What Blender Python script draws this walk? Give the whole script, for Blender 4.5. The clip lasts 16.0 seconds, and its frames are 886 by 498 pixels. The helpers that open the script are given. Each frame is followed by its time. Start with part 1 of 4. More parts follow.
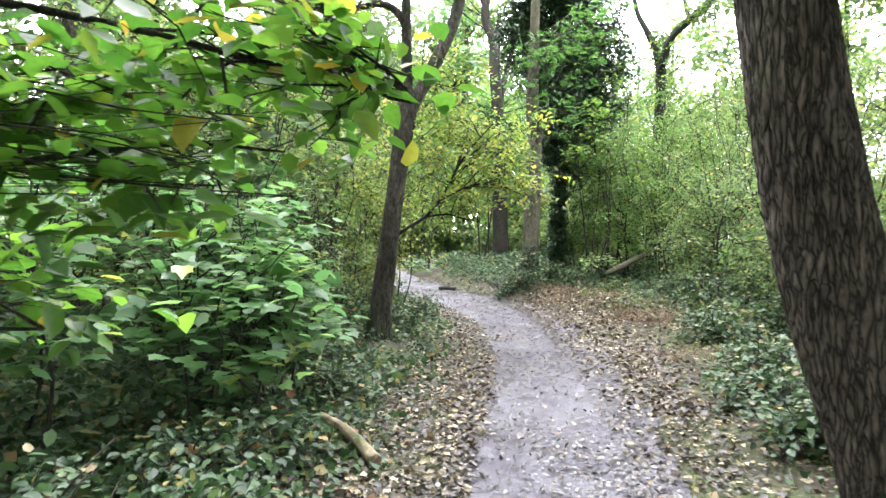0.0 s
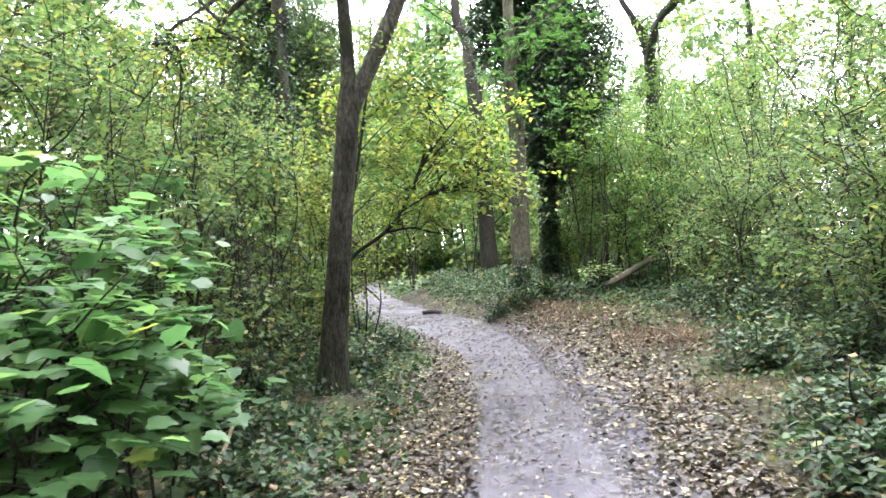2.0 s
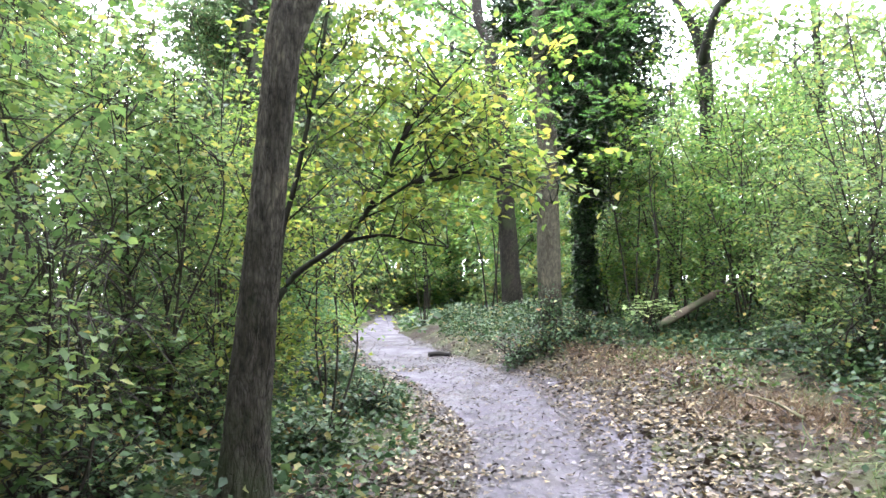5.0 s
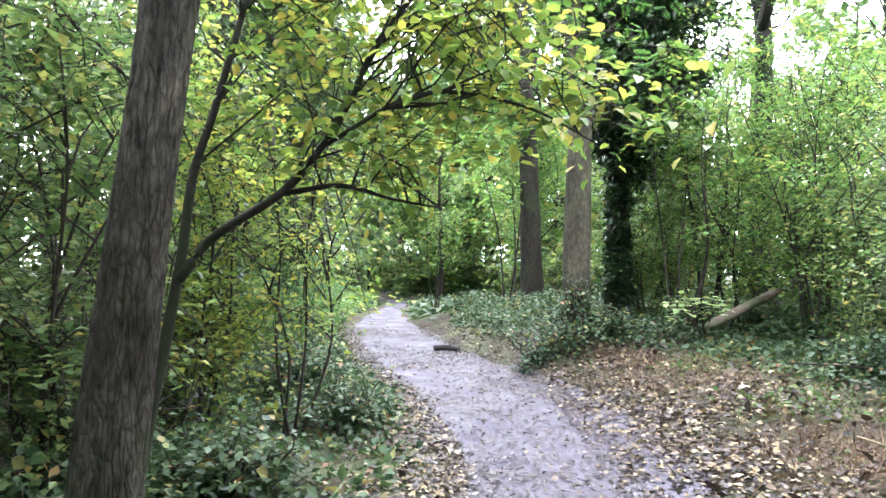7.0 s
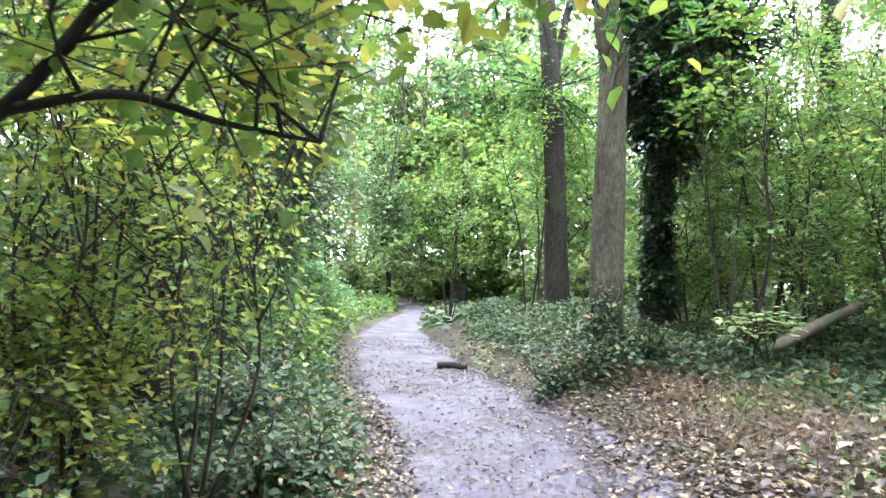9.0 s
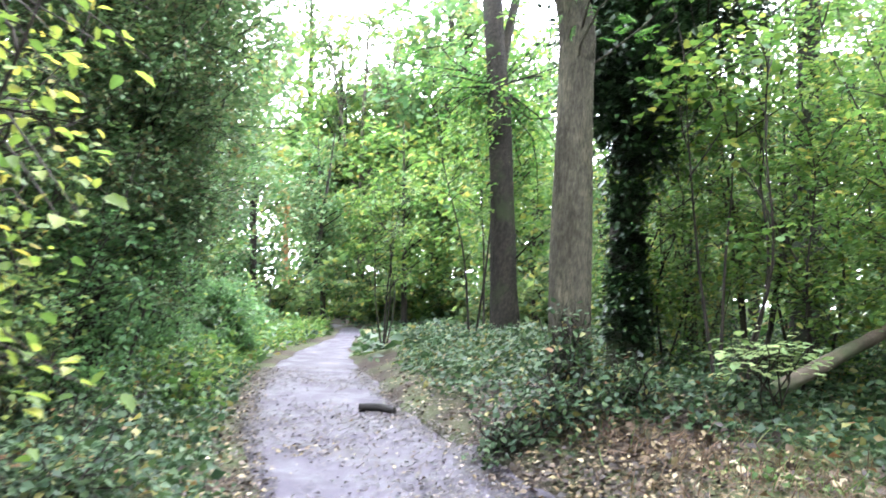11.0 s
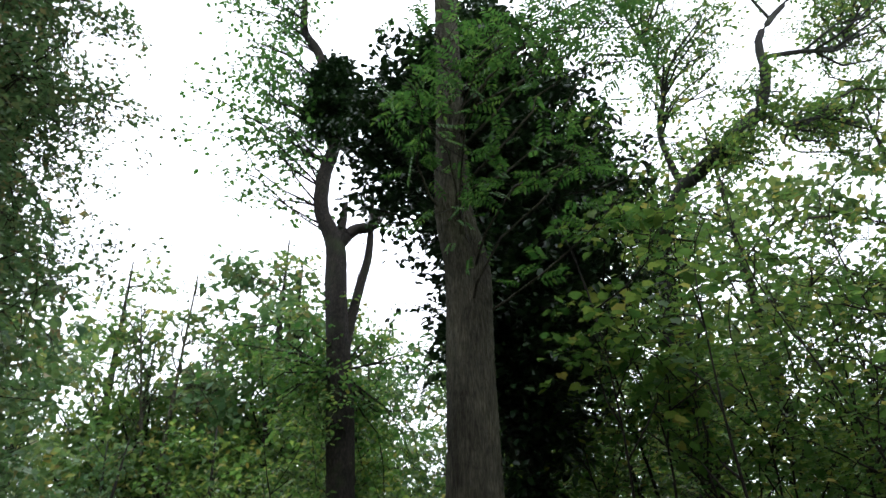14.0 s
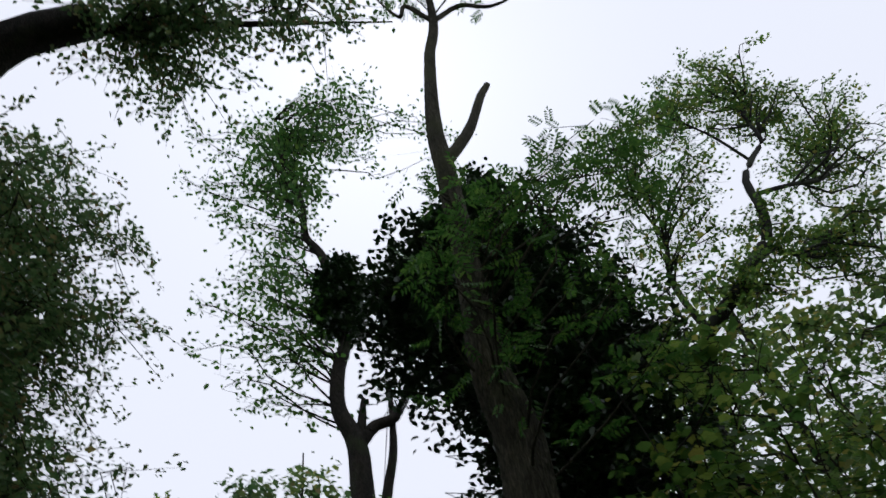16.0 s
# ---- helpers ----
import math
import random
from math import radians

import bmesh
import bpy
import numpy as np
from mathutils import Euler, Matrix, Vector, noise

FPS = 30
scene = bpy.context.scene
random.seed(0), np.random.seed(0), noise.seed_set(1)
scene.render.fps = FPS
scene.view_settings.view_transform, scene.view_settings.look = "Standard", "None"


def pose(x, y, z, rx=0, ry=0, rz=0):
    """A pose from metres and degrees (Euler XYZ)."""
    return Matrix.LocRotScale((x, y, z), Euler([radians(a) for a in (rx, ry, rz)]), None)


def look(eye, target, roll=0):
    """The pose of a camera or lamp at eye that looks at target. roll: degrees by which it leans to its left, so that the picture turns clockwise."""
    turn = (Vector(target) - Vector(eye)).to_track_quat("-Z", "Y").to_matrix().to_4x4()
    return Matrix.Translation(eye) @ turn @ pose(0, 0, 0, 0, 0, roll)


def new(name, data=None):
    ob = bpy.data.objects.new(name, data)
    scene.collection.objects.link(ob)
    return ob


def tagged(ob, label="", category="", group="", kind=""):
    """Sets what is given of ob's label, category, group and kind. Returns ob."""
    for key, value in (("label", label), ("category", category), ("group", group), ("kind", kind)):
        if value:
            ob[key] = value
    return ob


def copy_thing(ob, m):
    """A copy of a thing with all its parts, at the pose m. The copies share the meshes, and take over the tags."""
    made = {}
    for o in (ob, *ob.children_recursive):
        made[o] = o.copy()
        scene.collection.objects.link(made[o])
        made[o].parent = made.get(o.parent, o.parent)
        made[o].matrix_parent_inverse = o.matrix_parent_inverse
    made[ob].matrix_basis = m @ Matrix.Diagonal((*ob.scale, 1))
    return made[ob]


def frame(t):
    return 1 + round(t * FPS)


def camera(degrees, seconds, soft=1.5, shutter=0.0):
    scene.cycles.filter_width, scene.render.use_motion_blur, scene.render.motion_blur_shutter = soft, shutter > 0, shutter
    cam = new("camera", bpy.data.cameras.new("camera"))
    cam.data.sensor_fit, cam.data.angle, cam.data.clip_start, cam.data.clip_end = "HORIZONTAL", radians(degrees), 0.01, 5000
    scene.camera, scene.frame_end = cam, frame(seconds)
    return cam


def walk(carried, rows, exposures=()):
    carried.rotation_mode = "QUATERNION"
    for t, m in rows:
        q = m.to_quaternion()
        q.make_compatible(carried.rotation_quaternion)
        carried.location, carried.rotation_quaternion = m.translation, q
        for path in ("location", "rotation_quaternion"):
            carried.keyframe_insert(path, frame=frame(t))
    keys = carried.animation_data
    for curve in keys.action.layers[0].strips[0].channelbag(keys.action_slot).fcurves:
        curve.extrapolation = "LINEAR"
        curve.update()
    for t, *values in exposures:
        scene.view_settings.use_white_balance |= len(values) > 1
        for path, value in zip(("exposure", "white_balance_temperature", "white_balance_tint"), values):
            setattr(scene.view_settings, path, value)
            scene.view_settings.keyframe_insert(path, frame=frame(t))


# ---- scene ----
cam = camera(66.4, 16.0, soft=1.5, shutter=0.3)
METRES, EYE, TILT, LEAN, TURN = 13.5, 1.5, 0.0, 0.0, 0.0
ROWS = [
    (0.0, 0.0, 0.0, 0.0, 0.03, -1.24, -1.38),
    (0.5, 0.0058, 0.0378, -0.0005, 1.03, -0.55, -0.25),
    (1.0, 0.0134, 0.0753, -0.0008, -0.57, 0.53, 2.07),
    (1.5, 0.0232, 0.1124, -0.0011, 0.64, -0.21, 2.43),
    (2.0, 0.0258, 0.1479, 0.0001, -0.5, 0.2, 2.56),
    (2.5, 0.0338, 0.1862, -0.0012, -0.34, 1.56, 3.5),
    (3.0, 0.0365, 0.2219, -0.0041, 1.01, 2.72, 2.83),
    (3.5, 0.0405, 0.2612, -0.0048, 0.62, 2.67, 3.08),
    (6.0, 0.0545, 0.4337, -0.0093, 2.35, 3.28, 0.25),
    (6.5, 0.0582, 0.4674, -0.0097, 2.63, 2.45, -0.11),
    (7.0, 0.0577, 0.4994, -0.0101, 3.29, 1.95, -0.9),
    (7.5, 0.0622, 0.5337, -0.0112, 2.36, 1.77, -0.29),
    (8.0, 0.0688, 0.5647, -0.0102, 4.66, 2.73, -1.06),
    (10.5, 0.0843, 0.7493, -0.0107, 6.23, 1.63, -1.83),
    (11.0, 0.0831, 0.7842, -0.0091, 1.21, 4.11, -1.56),
    (11.5, 0.0859, 0.82, -0.0072, -1.97, 8.83, -1.12),
    (12.0, 0.0856, 0.8465, -0.0031, -3.56, 12.5, -1.9),
    (12.5, 0.0787, 0.8709, 0.0007, -7.94, 17.68, -1.63),
    (13.0, 0.0781, 0.8971, 0.0009, -11.35, 22.36, -0.27),
    (13.5, 0.0748, 0.9269, 0.0018, -12.12, 26.12, -0.72),
    (14.0, 0.0679, 0.9509, 0.0044, -13.17, 30.3, 1.63),
    (14.5, 0.0658, 0.9714, 0.0044, -11.37, 33.9, 4.88),
    (15.0, 0.0619, 0.9817, 0.0064, -11.44, 37.56, 5.01),
    (15.5, 0.0597, 0.9857, 0.0075, -11.73, 42.34, 5.99),
    (16.0, 0.0579, 0.9837, 0.007, -7.96, 46.91, 7.66),
]
EXPO = [(0.0, 2.6, 6250, 15), (3.0, 2.52, 6150, 17), (6.0, 2.72, 5950, 21), (10.5, 2.74, 5850, 20), (11.5, 2.7, 5900, 18), (12.5, 2.25, 5900, 17), (13.5, 1.0, 5950, 16), (14.5, -0.8, 6000, 15), (15.0, -1.25, 6000, 15), (16.0, -1.52, 6000, 15)]
walk(cam, [(t, pose(0, 0, EYE, TILT, LEAN, TURN) @ pose(METRES * x, METRES * y, METRES * z, 90 + pitch, roll, yaw)) for t, x, y, z, yaw, pitch, roll in ROWS], EXPO)

# ---- light: overcast sky ----
world = bpy.data.worlds.new("sky")
scene.world = world
world.use_nodes = True
wn = world.node_tree
wn.nodes.clear()
sky = wn.nodes.new("ShaderNodeTexSky")
sky.sky_type = "NISHITA"
sky.sun_disc = False
sky.sun_elevation = radians(62)
sky.sun_rotation = radians(10)
sky.dust_density = 4.0
hsv = wn.nodes.new("ShaderNodeHueSaturation")
hsv.inputs["Saturation"].default_value = 0.18
bg = wn.nodes.new("ShaderNodeBackground")
bg.inputs["Strength"].default_value = 0.15
wo = wn.nodes.new("ShaderNodeOutputWorld")
wn.links.new(sky.outputs[0], hsv.inputs["Color"])
cloud = wn.nodes.new("ShaderNodeMix")
cloud.data_type = "RGBA"
cloud.inputs[0].default_value = 0.9
cloud.inputs[7].default_value = (17.6, 18.0, 18.4, 1)
wn.links.new(hsv.outputs[0], cloud.inputs[6])
wn.links.new(cloud.outputs[2], bg.inputs["Color"])
wn.links.new(bg.outputs[0], wo.inputs["Surface"])
sun = new("sun", bpy.data.lights.new("sun", "SUN"))
sun.data.energy = 0.8
sun.data.angle = radians(35)
sun.data.color = (1.0, 0.97, 0.92)
sun.matrix_world = look((2, 11, 21), (0, 0, 0))

# ---- materials ----
def nodes_of(name):
    m = bpy.data.materials.new(name)
    m.use_nodes = True
    nt = m.node_tree
    nt.nodes.clear()
    out = nt.nodes.new("ShaderNodeOutputMaterial")
    return m, nt, out


def ramp(nt, fac, stops):
    r = nt.nodes.new("ShaderNodeValToRGB")
    while len(r.color_ramp.elements) < len(stops):
        r.color_ramp.elements.new(0.5)
    for e, (p, c) in zip(r.color_ramp.elements, stops):
        e.position, e.color = p, (*c, 1)
    nt.links.new(fac, r.inputs[0])
    return r.outputs[0]


def noise_tex(nt, scale, detail=4, stretch=None, rough=0.6):
    co = nt.nodes.new("ShaderNodeTexCoord")
    n = nt.nodes.new("ShaderNodeTexNoise")
    n.inputs["Scale"].default_value, n.inputs["Detail"].default_value, n.inputs["Roughness"].default_value = scale, detail, rough
    vec = co.outputs["Object"]
    if stretch:
        mp = nt.nodes.new("ShaderNodeMapping")
        mp.inputs["Scale"].default_value = stretch
        nt.links.new(vec, mp.inputs[0])
        vec = mp.outputs[0]
    nt.links.new(vec, n.inputs["Vector"])
    return n.outputs["Fac"]


def mix_col(nt, fac, a, b, mode="MIX"):
    m = nt.nodes.new("ShaderNodeMix")
    m.data_type, m.blend_type = "RGBA", mode
    for sock, v in ((m.inputs[0], fac), (m.inputs[6], a), (m.inputs[7], b)):
        if isinstance(v, (int, float)):
            sock.default_value = v
        elif isinstance(v, tuple):
            sock.default_value = (*v, 1)
        else:
            nt.links.new(v, sock)
    return m.outputs[2]


def bump(nt, height, strength, dist):
    b = nt.nodes.new("ShaderNodeBump")
    b.inputs["Strength"].default_value, b.inputs["Distance"].default_value = strength, dist
    nt.links.new(height, b.inputs["Height"])
    return b.outputs[0]


def leaf_mat(name, stops, through_part=0.4, rough=0.45, back=1.35):
    """Leaf: each leaf its own tint, blotched, some light passing through."""
    m, nt, out = nodes_of(name)
    geo = nt.nodes.new("ShaderNodeNewGeometry")
    info = nt.nodes.new("ShaderNodeObjectInfo")
    add = nt.nodes.new("ShaderNodeMath")
    nt.links.new(geo.outputs["Random Per Island"], add.inputs[0])
    nt.links.new(info.outputs["Random"], add.inputs[1])
    fr = nt.nodes.new("ShaderNodeMath")
    fr.operation = "FRACT"
    nt.links.new(add.outputs[0], fr.inputs[0])
    col = ramp(nt, fr.outputs[0], stops)
    col = mix_col(nt, 0.55, col, ramp(nt, noise_tex(nt, 0.9, 3), [(0.3, (0.6, 0.6, 0.6)), (0.7, (1.0, 1.0, 1.0))]), "MULTIPLY")
    col = mix_col(nt, 0.35, col, ramp(nt, noise_tex(nt, 60, 2), [(0.3, (0.55, 0.55, 0.5)), (0.6, (1, 1, 1))]), "MULTIPLY")
    p = nt.nodes.new("ShaderNodeBsdfPrincipled")
    p.inputs["Roughness"].default_value = rough
    p.inputs["Specular IOR Level"].default_value = 0.4
    nt.links.new(col, p.inputs["Base Color"])
    t = nt.nodes.new("ShaderNodeBsdfTranslucent")
    nt.links.new(mix_col(nt, 1.0, col, (back, back, back * 0.78), "MULTIPLY"), t.inputs["Color"])
    mx = nt.nodes.new("ShaderNodeMixShader")
    mx.inputs[0].default_value = through_part
    nt.links.new(p.outputs[0], mx.inputs[1])
    nt.links.new(t.outputs[0], mx.inputs[2])
    nt.links.new(mx.outputs[0], out.inputs[0])
    return m


def solid_mat(name, low, high, scale, rough=0.85, stretch=None, tint=None, tint_scale=2.0, bump_scale=40, bump_strength=0.6, bump_dist=0.01, spec=0.3):
    m, nt, out = nodes_of(name)
    col = ramp(nt, noise_tex(nt, scale, 6, stretch), [(0.3, low), (0.7, high)])
    if tint:
        col = mix_col(nt, ramp(nt, noise_tex(nt, tint_scale, 5), [(0.45, (0, 0, 0)), (0.62, (1, 1, 1))]), col, tint)
    p = nt.nodes.new("ShaderNodeBsdfPrincipled")
    p.inputs["Roughness"].default_value = rough
    p.inputs["Specular IOR Level"].default_value = spec
    nt.links.new(col, p.inputs["Base Color"])
    nt.links.new(bump(nt, noise_tex(nt, bump_scale, 6, stretch), bump_strength, bump_dist), p.inputs["Normal"])
    nt.links.new(p.outputs[0], out.inputs[0])
    return m


LEAF_GREEN = leaf_mat("leaf_green", [(0.0, (0.055, 0.115, 0.042)), (0.5, (0.12, 0.20, 0.072)), (0.85, (0.19, 0.26, 0.085)), (1.0, (0.34, 0.30, 0.09))], 0.5, 0.5, 1.35)
LEAF_SYCAMORE = leaf_mat("leaf_sycamore", [(0.0, (0.065, 0.155, 0.062)), (0.6, (0.12, 0.24, 0.095)), (0.97, (0.165, 0.285, 0.105)), (1.0, (0.40, 0.42, 0.08))], 0.48, 0.36, 1.6)
LEAF_YELLOW = leaf_mat("leaf_yellow_green", [(0.0, (0.085, 0.165, 0.04)), (0.45, (0.17, 0.26, 0.055)), (0.8, (0.28, 0.33, 0.07)), (1.0, (0.42, 0.35, 0.08))], 0.52, 0.45, 1.4)
LEAF_BRIGHT = leaf_mat("leaf_bright_green", [(0.0, (0.06, 0.145, 0.038)), (0.6, (0.125, 0.23, 0.055)), (0.92, (0.21, 0.29, 0.065)), (1.0, (0.36, 0.32, 0.09))], 0.5, 0.45, 1.4)
LEAF_ASH = leaf_mat("leaf_ash_green", [(0.0, (0.045, 0.13, 0.03)), (0.7, (0.09, 0.21, 0.05)), (1.0, (0.15, 0.27, 0.06))], 0.42, 0.45, 1.45)
LEAF_PALE = leaf_mat("leaf_pale", [(0.0, (0.19, 0.30, 0.12)), (1.0, (0.34, 0.42, 0.18))], 0.4, 0.4)
LEAF_IVY = leaf_mat("leaf_ivy", [(0.0, (0.012, 0.035, 0.012)), (0.8, (0.03, 0.07, 0.022)), (1.0, (0.05, 0.09, 0.03))], 0.12, 0.3, 1.0)
LEAF_LOW = leaf_mat("leaf_ground_cover", [(0.0, (0.018, 0.048, 0.020)), (0.5, (0.048, 0.10, 0.042)), (0.88, (0.09, 0.148, 0.058)), (0.95, (0.26, 0.24, 0.08)), (1.0, (0.20, 0.10, 0.05))], 0.3, 0.52)
LEAF_DULL = leaf_mat("leaf_dull_olive", [(0.0, (0.06, 0.14, 0.055)), (0.6, (0.115, 0.21, 0.08)), (0.9, (0.17, 0.23, 0.085)), (1.0, (0.24, 0.19, 0.08))], 0.36, 0.5)
LEAF_FINE = leaf_mat("leaf_fine_olive", [(0.0, (0.065, 0.14, 0.058)), (0.6, (0.125, 0.215, 0.09)), (0.9, (0.17, 0.215, 0.095)), (1.0, (0.22, 0.16, 0.08))], 0.36, 0.5)
LEAF_OVERHANG = leaf_mat("leaf_overhanging_green", [(0.0, (0.045, 0.13, 0.02)), (0.6, (0.09, 0.21, 0.028)), (0.92, (0.15, 0.28, 0.04)), (1.0, (0.42, 0.30, 0.05))], 0.58, 0.4, 1.65)
LEAF_DRY = leaf_mat("dry_grass", [(0.0, (0.07, 0.042, 0.028)), (0.6, (0.17, 0.11, 0.07)), (1.0, (0.30, 0.23, 0.14))], 0.3, 0.7, 1.0)
LEAF_RUST = leaf_mat("rusty_grass", [(0.0, (0.07, 0.042, 0.03)), (0.6, (0.15, 0.095, 0.062)), (1.0, (0.26, 0.19, 0.12))], 0.3, 0.7, 1.0)
GRASS = leaf_mat("green_grass", [(0.0, (0.05, 0.11, 0.03)), (0.7, (0.11, 0.19, 0.05)), (1.0, (0.25, 0.25, 0.10))], 0.3, 0.5, 1.2)
LITTER = leaf_mat("leaf_litter", [(0.0, (0.018, 0.013, 0.010)), (0.5, (0.04, 0.027, 0.019)), (0.7, (0.11, 0.075, 0.043)), (0.87, (0.26, 0.20, 0.095)), (1.0, (0.42, 0.36, 0.24))], 0.1, 0.5, 1.0)
WET = leaf_mat("leaf_wet_dark", [(0.0, (0.02, 0.016, 0.014)), (0.85, (0.05, 0.035, 0.025)), (1.0, (0.20, 0.14, 0.07))], 0.05, 0.3, 1.0)
def bark_mat(name, low, high, moss, plates, crack=0.10, moss_at=0.55, deep=0.3, blotch=0.8):
    """Bark in upright plates with dark cracks between them, mossy in patches."""
    m, nt, out = nodes_of(name)
    co = nt.nodes.new("ShaderNodeTexCoord")
    wn_ = nt.nodes.new("ShaderNodeTexNoise")
    wn_.inputs["Scale"].default_value, wn_.inputs["Detail"].default_value = 6, 4
    nt.links.new(co.outputs["Object"], wn_.inputs["Vector"])
    warp = nt.nodes.new("ShaderNodeVectorMath")
    warp.operation = "MULTIPLY_ADD"
    warp.inputs[1].default_value = (0.035, 0.035, 0.08)
    nt.links.new(wn_.outputs["Color"], warp.inputs[0])
    nt.links.new(co.outputs["Object"], warp.inputs[2])
    mp = nt.nodes.new("ShaderNodeMapping")
    mp.inputs["Scale"].default_value = plates
    nt.links.new(warp.outputs[0], mp.inputs[0])
    vo = nt.nodes.new("ShaderNodeTexVoronoi")
    vo.feature = "DISTANCE_TO_EDGE"
    vo.inputs["Scale"].default_value = 1.0
    nt.links.new(mp.outputs[0], vo.inputs["Vector"])
    gap = ramp(nt, vo.outputs["Distance"], [(0.0, (deep, deep, deep)), (crack, (0.5 + deep / 2, 0.5 + deep / 2, 0.5 + deep / 2)), (crack * 3, (1, 1, 1))])
    col = ramp(nt, noise_tex(nt, 22, 6, (1, 1, 0.5)), [(0.28, low), (0.72, high)])
    col = mix_col(nt, 1.0, col, gap, "MULTIPLY")
    col = mix_col(nt, blotch, col, ramp(nt, noise_tex(nt, 3.5, 6, (1, 1, 0.45)), [(0.32, (0.35, 0.34, 0.30)), (0.52, (0.9, 0.9, 0.9)), (0.72, (1.5, 1.48, 1.35))]), "MULTIPLY")
    col = mix_col(nt, ramp(nt, noise_tex(nt, 1.4, 6), [(moss_at, (0, 0, 0)), (moss_at + 0.14, (0.85, 0.85, 0.85))]), col, moss)
    p = nt.nodes.new("ShaderNodeBsdfPrincipled")
    p.inputs["Roughness"].default_value = 0.9
    p.inputs["Specular IOR Level"].default_value = 0.25
    nt.links.new(col, p.inputs["Base Color"])
    hgt = mix_col(nt, 0.35, gap, noise_tex(nt, 60, 6), "MIX")
    nt.links.new(bump(nt, hgt, 1.0, 0.02), p.inputs["Normal"])
    nt.links.new(p.outputs[0], out.inputs[0])
    return m


BARK = bark_mat("bark_furrowed", (0.07, 0.058, 0.046), (0.19, 0.16, 0.125), (0.07, 0.09, 0.035), (30, 30, 3.2), 0.15, 0.60, 0.10, 0.3)
BARK_GREY = bark_mat("bark_grey", (0.014, 0.012, 0.010), (0.12, 0.108, 0.088), (0.026, 0.036, 0.014), (38, 38, 7), 0.06, 0.53, 0.5, 0.95)
BARK_ASH = bark_mat("bark_ash", (0.060, 0.055, 0.038), (0.155, 0.145, 0.102), (0.085, 0.09, 0.045), (60, 60, 5), 0.10, 0.52, 0.5)
BARK_DARK = bark_mat("bark_dark", (0.015, 0.013, 0.010), (0.052, 0.045, 0.034), (0.028, 0.040, 0.015), (46, 46, 10), 0.10, 0.52, 0.45)
TWIG = solid_mat("twig_bark", (0.012, 0.010, 0.008), (0.042, 0.034, 0.025), 12, 0.85)
WETBARK = solid_mat("wet_dark_bark", (0.005, 0.0045, 0.004), (0.022, 0.018, 0.014), 20, 0.8, None, (0.02, 0.028, 0.012), 1.5)
GREYWOOD = solid_mat("grey_weathered_wood", (0.09, 0.085, 0.075), (0.2, 0.19, 0.17), 7, 0.9, None, (0.07, 0.08, 0.045), 2.0)
DEADWOOD = solid_mat("dead_wood", (0.16, 0.12, 0.08), (0.42, 0.33, 0.23), 8, 0.85, (1, 1, 1), (0.10, 0.10, 0.05), 2.5)
BLACKWOOD = solid_mat("charred_wood", (0.006, 0.0055, 0.005), (0.022, 0.02, 0.018), 14, 0.8)
SOIL = solid_mat("soil", (0.018, 0.014, 0.010), (0.06, 0.043, 0.03), 3.0, 0.95, None, (0.06, 0.075, 0.03), 0.8, 25, 0.8, 0.03)
FALLEN = solid_mat("fallen_trunk_bark", (0.05, 0.04, 0.03), (0.15, 0.122, 0.09), 9, 0.9, None, (0.06, 0.07, 0.035), 1.8)
ORANGE = solid_mat("orange_bark", (0.18, 0.09, 0.04), (0.40, 0.22, 0.10), 5, 0.9)


def path_mat():
    m, nt, out = nodes_of("packed_path")
    col = ramp(nt, noise_tex(nt, 1.6, 7), [(0.3, (0.042, 0.037, 0.049)), (0.7, (0.084, 0.075, 0.098))])
    col = mix_col(nt, 0.6, col, ramp(nt, noise_tex(nt, 55, 5), [(0.32, (0.35, 0.33, 0.33)), (0.55, (1, 1, 1))]), "MULTIPLY")
    col = mix_col(nt, ramp(nt, noise_tex(nt, 0.55, 5), [(0.58, (0, 0, 0)), (0.72, (0.7, 0.7, 0.7))]), col, (0.055, 0.048, 0.042))
    p = nt.nodes.new("ShaderNodeBsdfPrincipled")
    nt.links.new(ramp(nt, noise_tex(nt, 2.2, 4), [(0.35, (0.45, 0.45, 0.45)), (0.65, (0.85, 0.85, 0.85))]), p.inputs["Roughness"])
    nt.links.new(col, p.inputs["Base Color"])
    nt.links.new(bump(nt, noise_tex(nt, 45, 8), 0.6, 0.012), p.inputs["Normal"])
    nt.links.new(p.outputs[0], out.inputs[0])
    return m


PATH = path_mat()

# ---- ground shape ----
rng = np.random.default_rng(7)
LEFT_Y = [-30, 0, 4.3, 6.7, 8.6, 11.6, 12.5, 15.1, 15.9, 18, 21, 24, 28, 34, 40, 44, 48, 60]
LEFT_X = [-0.9, -0.45, 0.04, 0.36, 0.55, 0.56, 0.45, -0.15, -0.44, -1.2, -1.95, -2.55, -2.95, -3.1, -3.9, -7, -14, -40]
RIGHT_Y = [-30, 0, 4.4, 6.2, 8.7, 11.5, 13, 15.4, 17.2, 19.7, 23.7, 27, 32, 34.5, 40, 45, 49, 60]
RIGHT_X = [0.8, 1.05, 1.42, 1.66, 1.82, 1.90, 1.86, 1.70, 1.24, 0.36, -0.67, -1.5, -2.2, -2.4, -3.0, -5, -12, -36]


def wob(x, y, k):
    return (np.sin(x * k + 1.3 * np.sin(y * k * 0.7 + 1)) + np.sin(y * k * 1.13 + 1.7 * np.sin(x * k * 0.6 + 2)) + np.sin((x + y) * k * 1.9 + 4) * 0.5) / 2.5


def left_edge(y):
    return np.interp(y, LEFT_Y, LEFT_X)


def right_edge(y):
    return np.interp(y, RIGHT_Y, RIGHT_X)


